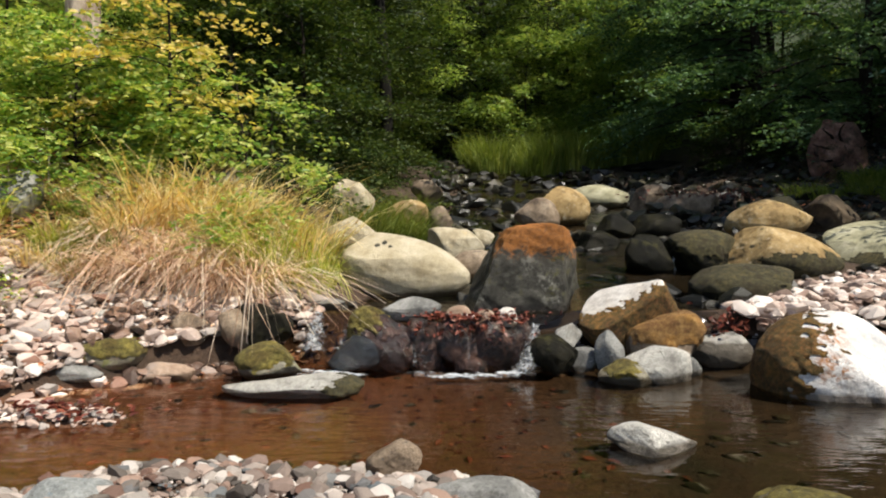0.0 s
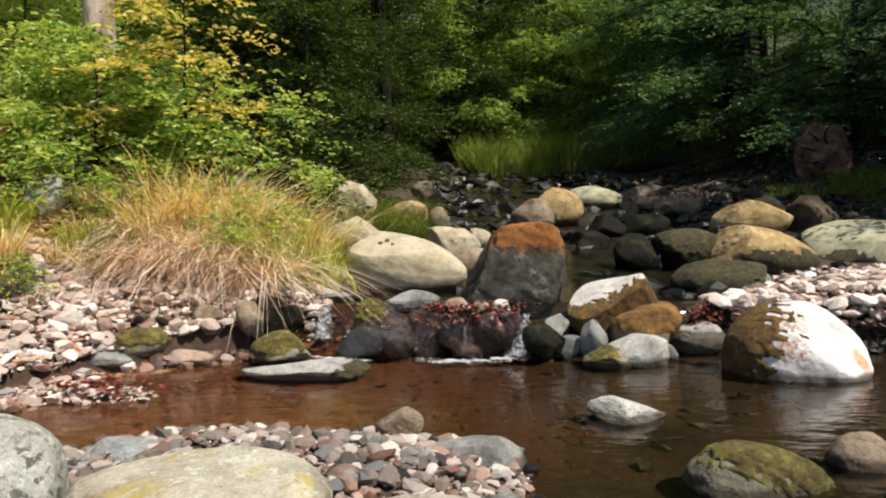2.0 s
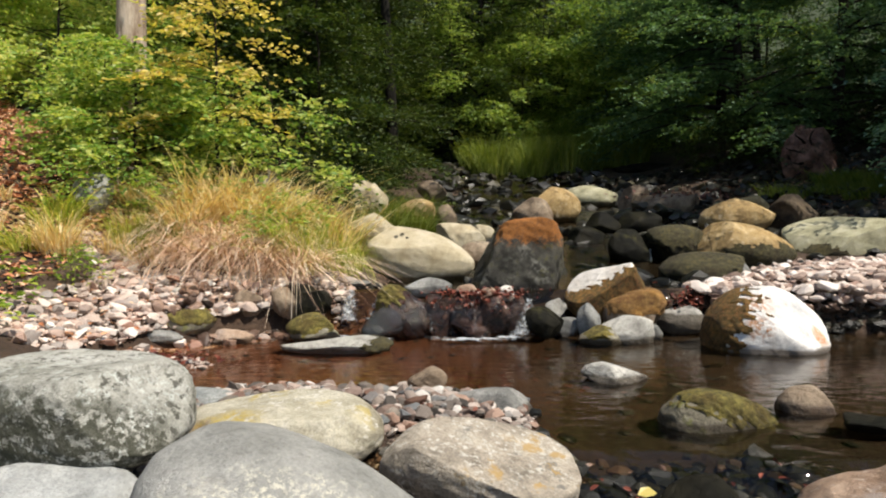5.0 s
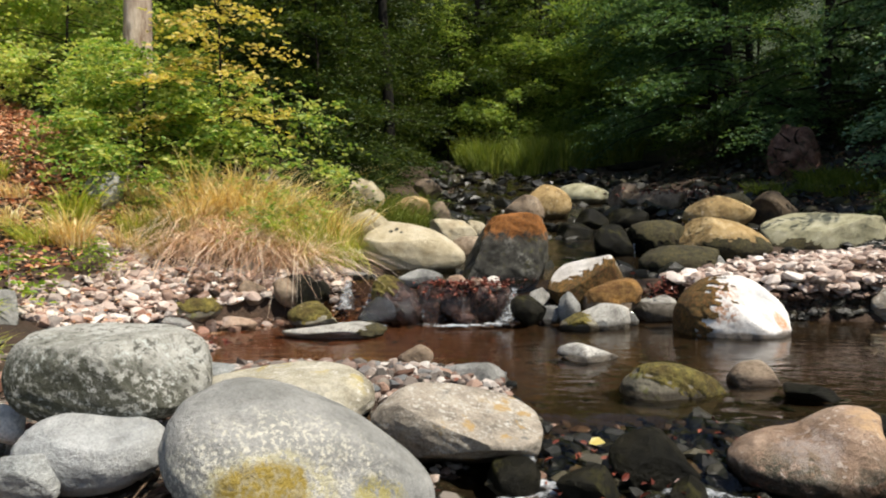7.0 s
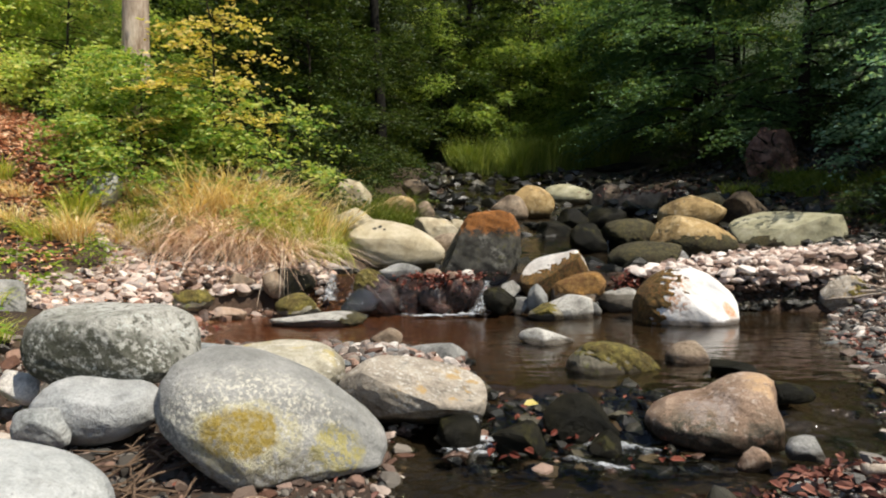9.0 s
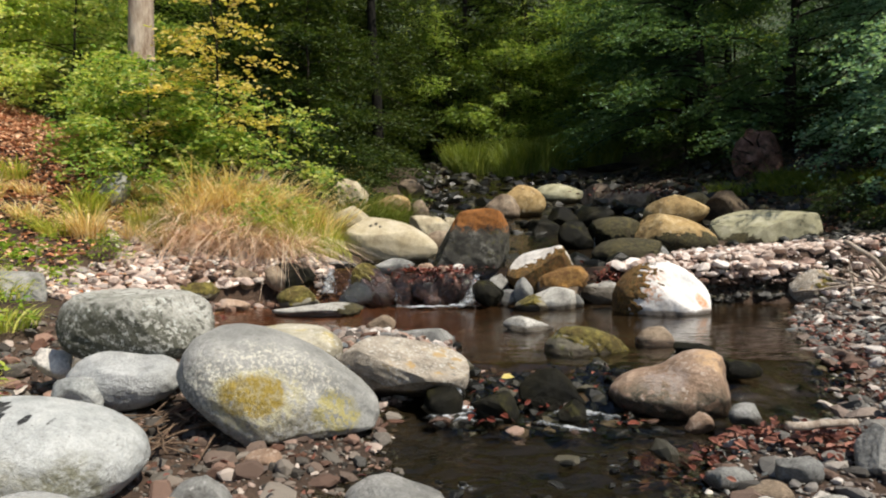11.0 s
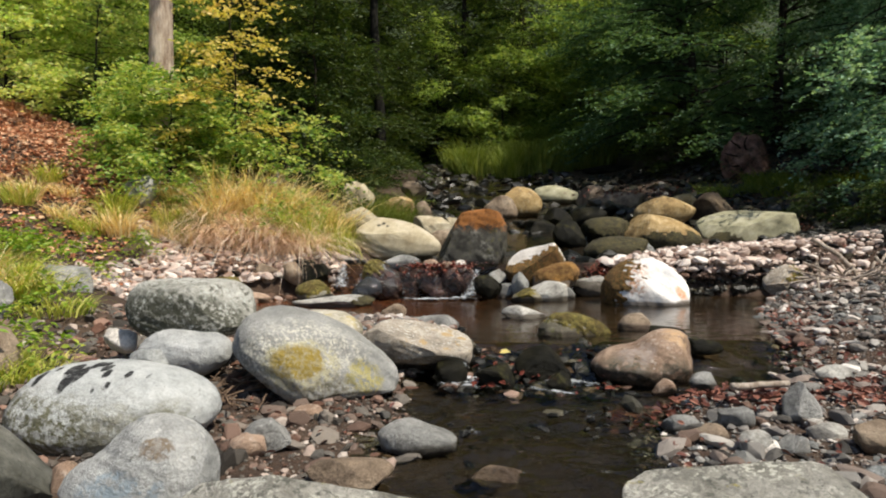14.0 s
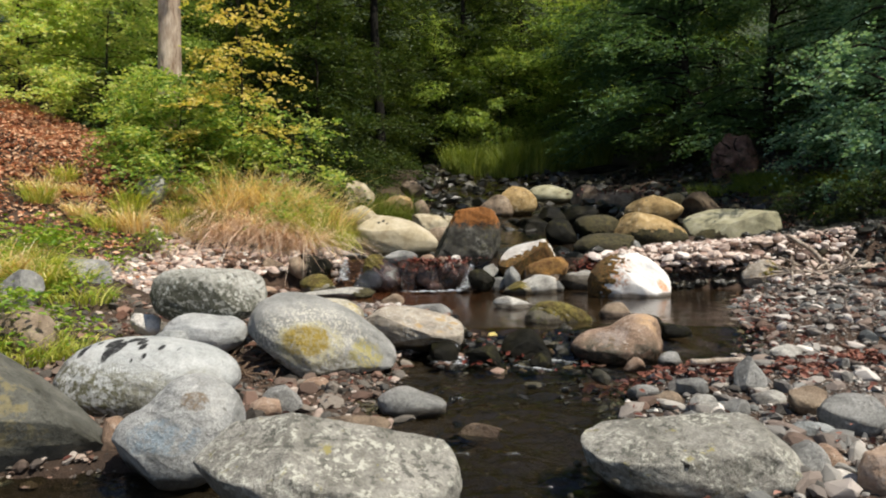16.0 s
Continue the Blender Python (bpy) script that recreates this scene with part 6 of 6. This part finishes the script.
# Unseen tree, added only to cast shade on the upper stream.
plant(tree("alder_tree", "unseen tall tree added so its high crown shades the upper stream", 11.5, 0.17, 0.52, 3.0, 30, 46, 10, 0.16, LEAF_DARK_SHADED, BARK_DARK, 612), 9.4, 8.8, 0.6)

# leaf litter
litter("leaf_litter", "reddish-brown fallen leaves covering the slope", 38000, (-8.5, -2.3, 5.2, 10.0), lambda x, y: x < -2.5 - 0.25 * np.sin(y * 2), LEAF_LITTER, 701, 0.062, 0.01, 0.5)
litter("leaf_litter", "brown fallen leaves on the slope's foot", 2200, (-6.5, -3.2, 4.0, 5.6), lambda x, y: x < -3.5, LEAF_LITTER, 702, 0.07)
litter("leaf_litter", "red-brown leaves strewn on the gravel bank", 3200, (1.1, 3.6, -0.3, 1.4), lambda x, y: np.abs(y - 0.62 - 0.1 * (x - 1.6) - 0.1 * np.sin(x * 5)) < 0.17 + 0.08 * np.sin(x * 11), LEAF_BRICK, 703, 0.055, 0.03)
litter("leaf_litter", "red-brown leaves along the pool's gravel edge", 900, (2.1, 4.6, 1.2, 3.4), lambda x, y: np.abs(x - lerp(y, EDGE_Y, RIGHT_X) - 0.15 - 0.1 * np.sin(y * 7)) < 0.25, LEAF_BRICK, 704, 0.05, 0.02)
litter("leaf_litter", "scattered brown leaves among the beach pebbles", 420, (-4.2, -1.2, 3.5, 5.2), on_beach, LEAF_LITTER, 705, 0.05, 0.03)
litter("leaf_litter", "brown leaves scattered over the gravel bank", 900, (1.2, 5.5, -1.2, 4.4), on_right_bank, LEAF_BRICK, 708, 0.04, 0.03)
litter("leaf_litter", "scattered brown leaves in the near gravel", 260, (-2.4, 0.3, -1.4, 2.4), on_near_left, LEAF_BRICK, 706, 0.04, 0.03)
litter("leaf_litter", "brown leaves sunk in the pool", 220, (-2.4, 1.0, 2.9, 4.4), lambda x, y: x > lerp(y, EDGE_Y, LEFT_X), LEAF_RED, 707, 0.055, 0.01)
clump("leaf_heap", "wet red leaves caught on the stone dam", 300, (0.12, 4.74, 0.365), (0.22, 0.05, 0.014), LEAF_RED, 711, 0.045, 0.3)
clump("leaf_heap", "wet brown leaves draped down the dam's face", 80, (0.10, 4.60, 0.29), (0.22, 0.012, 0.035), LEAF_RED, 718, 0.04, 1.2)
clump("leaf_heap", "wet red leaves lying between the dam stones", 90, (0.28, 4.70, 0.34), (0.13, 0.03, 0.02), LEAF_BRICK, 716, 0.04, 0.4)
clump("leaf_heap", "wet red leaves caught between stones", 120, (2.0, 4.95, 0.25), (0.1, 0.06, 0.06), LEAF_RED, 712)
litter("leaf_litter", "brown leaves on the dark bank beside the ledge", 2600, (4.9, 7.8, 4.0, 7.6), lambda x, y: x > 4.9, LEAF_RED, 717, 0.06)
litter("leaf_litter", "brown leaves on the shaded bank", 2200, (4.4, 9.5, 7.5, 14), lambda x, y: x > edges(y)[1] + 0.3, LEAF_LITTER, 709, 0.06)
clump("leaf_heap", "brown leaves lying on the upstream boulders", 130, (4.4, 11.8, 1.48), (0.6, 0.3, 0.04), LEAF_BRICK, 713, 0.07)
litter("leaf_litter", "wet red leaves caught in the lower step", 60, (0.4, 1.3, 0.95, 1.6), lambda x, y: x > 0, LEAF_RED, 714, 0.05, 0.19)
clump("leaf_heap", "red leaves on the spit of pebbles", 110, (-2.15, 3.52, 0.055), (0.22, 0.07, 0.01), LEAF_RED, 715, 0.05, 0.15)


# ---- falls ----
def foamy(me, cover):
    me.attributes.new("cover", "FLOAT", "POINT").data.foreach_set("value", np.asarray(cover, np.float32))
    return me


def foam(name, label, x0, x1, y0, y1, level, seed, cover):
    nx, ny = int((x1 - x0) / 0.012), int((y1 - y0) / 0.012)
    gx, gy = np.meshgrid(np.linspace(x0, x1, nx), np.linspace(y0, y1, ny))
    p = np.stack([gx, gy], -1).reshape(-1, 2)
    u, v_ = (p[:, 0] - x0) / (x1 - x0) * 2 - 1, (p[:, 1] - y0) / (y1 - y0) * 2 - 1
    mask = vnoise(p * np.array([0.5, 1.0]), 22, seed, 3) * 1.1 + cover - 0.8 * (u ** 2 + v_ ** 2)
    z = level + np.clip(mask, -0.2, 0.6) * 0.03 + vnoise(p, 45, seed + 1, 2) * 0.008 - 0.004
    i = (np.arange(ny - 1)[:, None] * nx + np.arange(nx - 1)[None]).reshape(-1)
    f = np.stack([i, i + 1, i + nx + 1, i + nx], -1)
    f = f[mask[f].min(1) > 0]
    ob = new(name, foamy(mesh_from(name, np.column_stack([p, z]), f, FOAM), np.clip(mask * 1.1, 0, 1)))
    return tagged(ob, label, "white water", kind="structure")


def strand(points, width, seed, n=11):
    """A falling ribbon of water, ragged at its sides."""
    r = np.random.default_rng(seed)
    pts = np.array(points, float)
    s = np.linspace(0, 1, 26)
    c = np.stack([np.interp(s, np.linspace(0, 1, len(pts)), pts[:, a]) for a in range(3)], -1)
    rows = []
    for k, q in enumerate(c):
        w = width * (0.7 + 1.3 * s[k]) * r.uniform(0.85, 1.15)
        u = np.linspace(-1, 1, n)
        lump = np.cos(u * 1.5) * (0.02 + 0.02 * s[k]) + r.normal(size=n) * 0.012
        rows.append(np.stack([q[0] + u * w + r.normal(size=n) * width * 0.12, q[1] - lump, q[2] + lump * 0.7 + r.normal(size=n) * 0.006], -1))
    v = np.concatenate(rows)
    f = [[a * n + bb, a * n + bb + 1, (a + 1) * n + bb + 1, (a + 1) * n + bb] for a in range(25) for bb in range(n - 1)]
    return v, f


def fall(name, label, points, width, seed, thick=1.0, n=17):
    v, f = strand(points, width, seed, n)
    cover = np.tile(np.cos(np.linspace(-1, 1, n) * 1.5) ** 1.2 * thick, 26)
    return tagged(new(name, foamy(mesh_from(name, v, f, FOAM), cover)), label, "white water", kind="structure")


fall("waterfall", "white water pouring past the stone dam", [(0.575, 4.76, 0.30), (0.55, 4.64, 0.20), (0.51, 4.55, 0.08), (0.44, 4.48, 0.012)], 0.06, 1, 0.62)
fall("waterfall", "thin fall between the dam stones", [(0.1, 4.68, 0.30), (0.1, 4.63, 0.2), (0.1, 4.60, 0.02)], 0.012, 2, 0.45)
fall("waterfall", "thin fall over dark stones beside the dam", [(-0.27, 4.70, 0.24), (-0.27, 4.66, 0.12), (-0.27, 4.62, 0.02)], 0.014, 3, 0.45)
fall("waterfall", "side fall over a black stone", [(-0.70, 4.95, 0.36), (-0.72, 4.80, 0.24), (-0.75, 4.70, 0.12)], 0.07, 4, 0.75)
fall("waterfall", "side fall by the mossy stone", [(-1.0, 4.95, 0.36), (-1.0, 4.84, 0.24), (-1.02, 4.76, 0.1)], 0.07, 5, 0.7)
fall("waterfall", "thin white fall far up the stream", [(2.38, 7.4, 0.62), (2.36, 7.3, 0.5), (2.35, 7.25, 0.44)], 0.015, 6)
fall("waterfall", "little fall at the lower step", [(0.34, 1.55, 0.0), (0.34, 1.4, -0.05), (0.33, 1.3, -0.13)], 0.03, 7)
foam("foam", "white foam below the stone dam", -0.42, 0.62, 4.32, 4.60, 0.004, 1, 0.65)
foam("foam", "thick white foam where the fall lands", 0.25, 0.56, 4.40, 4.56, 0.012, 8, 0.5)
foam("foam", "white foam below the side falls", -1.2, -0.45, 4.36, 4.66, 0.004, 2, 0.6)
foam("foam", "foam below the lower step", 0.12, 0.52, 1.02, 1.34, -0.13, 3, 0.5)
foam("foam", "foam in the rapids by the lower step", 0.6, 1.3, 0.85, 1.35, -0.135, 4, 0.38)
# White flecks serve as foam and as painted sun glints on the ripples.
for k in range(26):
    x, y = 0.35 + 0.7 * rng.uniform(), -0.95 + 2.2 * rng.uniform()
    foam("foam", "flecks of foam and painted sun glints on the shallow stream", x - 0.13, x + 0.13, y - 0.06, y + 0.06, float(level_z(x, y)) + 0.004, 20 + k, 0.08)
foam("foam", "flecks of foam behind the reddish boulder", 1.74, 2.06, 1.21, 1.39, float(level_z(1.9, 1.3)) + 0.004, 60, 0.1)
# This patch also paints the bluish-white sparkle on the outflow.
foam("foam", "foam and painted sparkle in the outflow", 0.48, 0.98, -0.95, -0.5, -0.185, 5, 0.12)
foam("foam", "streak of foam in the upper pool", 2.0, 2.7, 6.6, 7.0, 0.42, 6, 0.0)


# ---- dead wood ----
def stick(name, label, a, b_, r0, r1, seed, sag=0.05, bark=BARK_TWIG):
    r = np.random.default_rng(seed)
    s = np.linspace(0, 1, 9)
    pts = np.array(a) + (np.array(b_) - np.array(a)) * s[:, None] + np.cumsum(r.normal(size=(9, 3)) * 0.02, axis=0) * np.linalg.norm(np.array(b_) - np.array(a)) * 0.4
    pts[:, 2] += sag * np.sin(s * np.pi)
    return tagged(new(name, tubes(name, [(pts, r0 + (r1 - r0) * s)], bark, 7)), label, "dead wood")


stick("driftwood", "bleached broken branch lying on the gravel ledge", (4.28, 4.50, 0.63), (4.98, 4.45, 0.03), 0.024, 0.034, 801)
for k in range(40):
    x, y = 4.25 + 0.75 * rng.uniform(), 4.2 + 0.4 * rng.uniform()
    d = rng.normal(size=3) * np.array((0.2, 0.12, 0.13))
    z0 = 0.14 + 0.16 * rng.uniform()
    stick("twig", "thin bleached twig in the driftwood pile", (x - d[0], y - d[1], z0 - d[2]), (x + d[0], y + d[1], z0 + d[2]), 0.016, 0.007, 810 + k, 0.02)
for k in range(34):
    x, y = -1.12 + 0.42 * rng.uniform(), 0.42 + 0.6 * rng.uniform()
    d = rng.normal(size=3) * np.array((0.13, 0.13, 0.04))
    z0 = float(ground_z(x, y)) + 0.05
    stick("twig", "thin dry twig among the near pebbles", (x - d[0], y - d[1], z0 - d[2]), (x + d[0], y + d[1], z0 + d[2]), 0.006, 0.003, 830 + k, 0.01, BARK_BROWN)
stick("driftwood", "short pale branch on the gravel bank", (1.75, 0.62, -0.02), (2.05, 0.66, -0.01), 0.02, 0.017, 850, 0.0)
yl = new("fallen_leaf", leaf_mesh("fallen_leaf", np.array([(0.58, 1.3, 0.03)]), np.array([(1.0, 0.2, 0.1)]), np.array([(0.0, -0.5, 1.0)]), np.array([0.075]), np.array([0.05]), LEAF_YELLOW))
tagged(yl, "single yellow leaf caught at the lower step", "leaf")
stump = stone("root_plate", (7.3, 13.1, 2.15), (0.62, 0.4, 0.85), ROOT_SOIL, 860, 6, cuts=2, rough=3.5, label="upturned reddish root plate under dark trees")
for k in range(14):
    a, q = rng.uniform(0, 6.28), rng.uniform(0.3, 0.75)
    root = np.array((np.cos(a) * 0.55 * q, -0.3, np.sin(a) * 0.8 * q))
    tip = root + np.array((np.cos(a) * 0.35, -0.12 + 0.2 * rng.normal(), np.sin(a) * 0.35))
    pts = root + (tip - root) * np.linspace(0, 1, 6)[:, None] + np.cumsum(rng.normal(size=(6, 3)) * 0.03, axis=0)
    part("root", tubes("root", [(pts, np.linspace(0.03, 0.008, 6))], BARK_DARK, 5), stump)
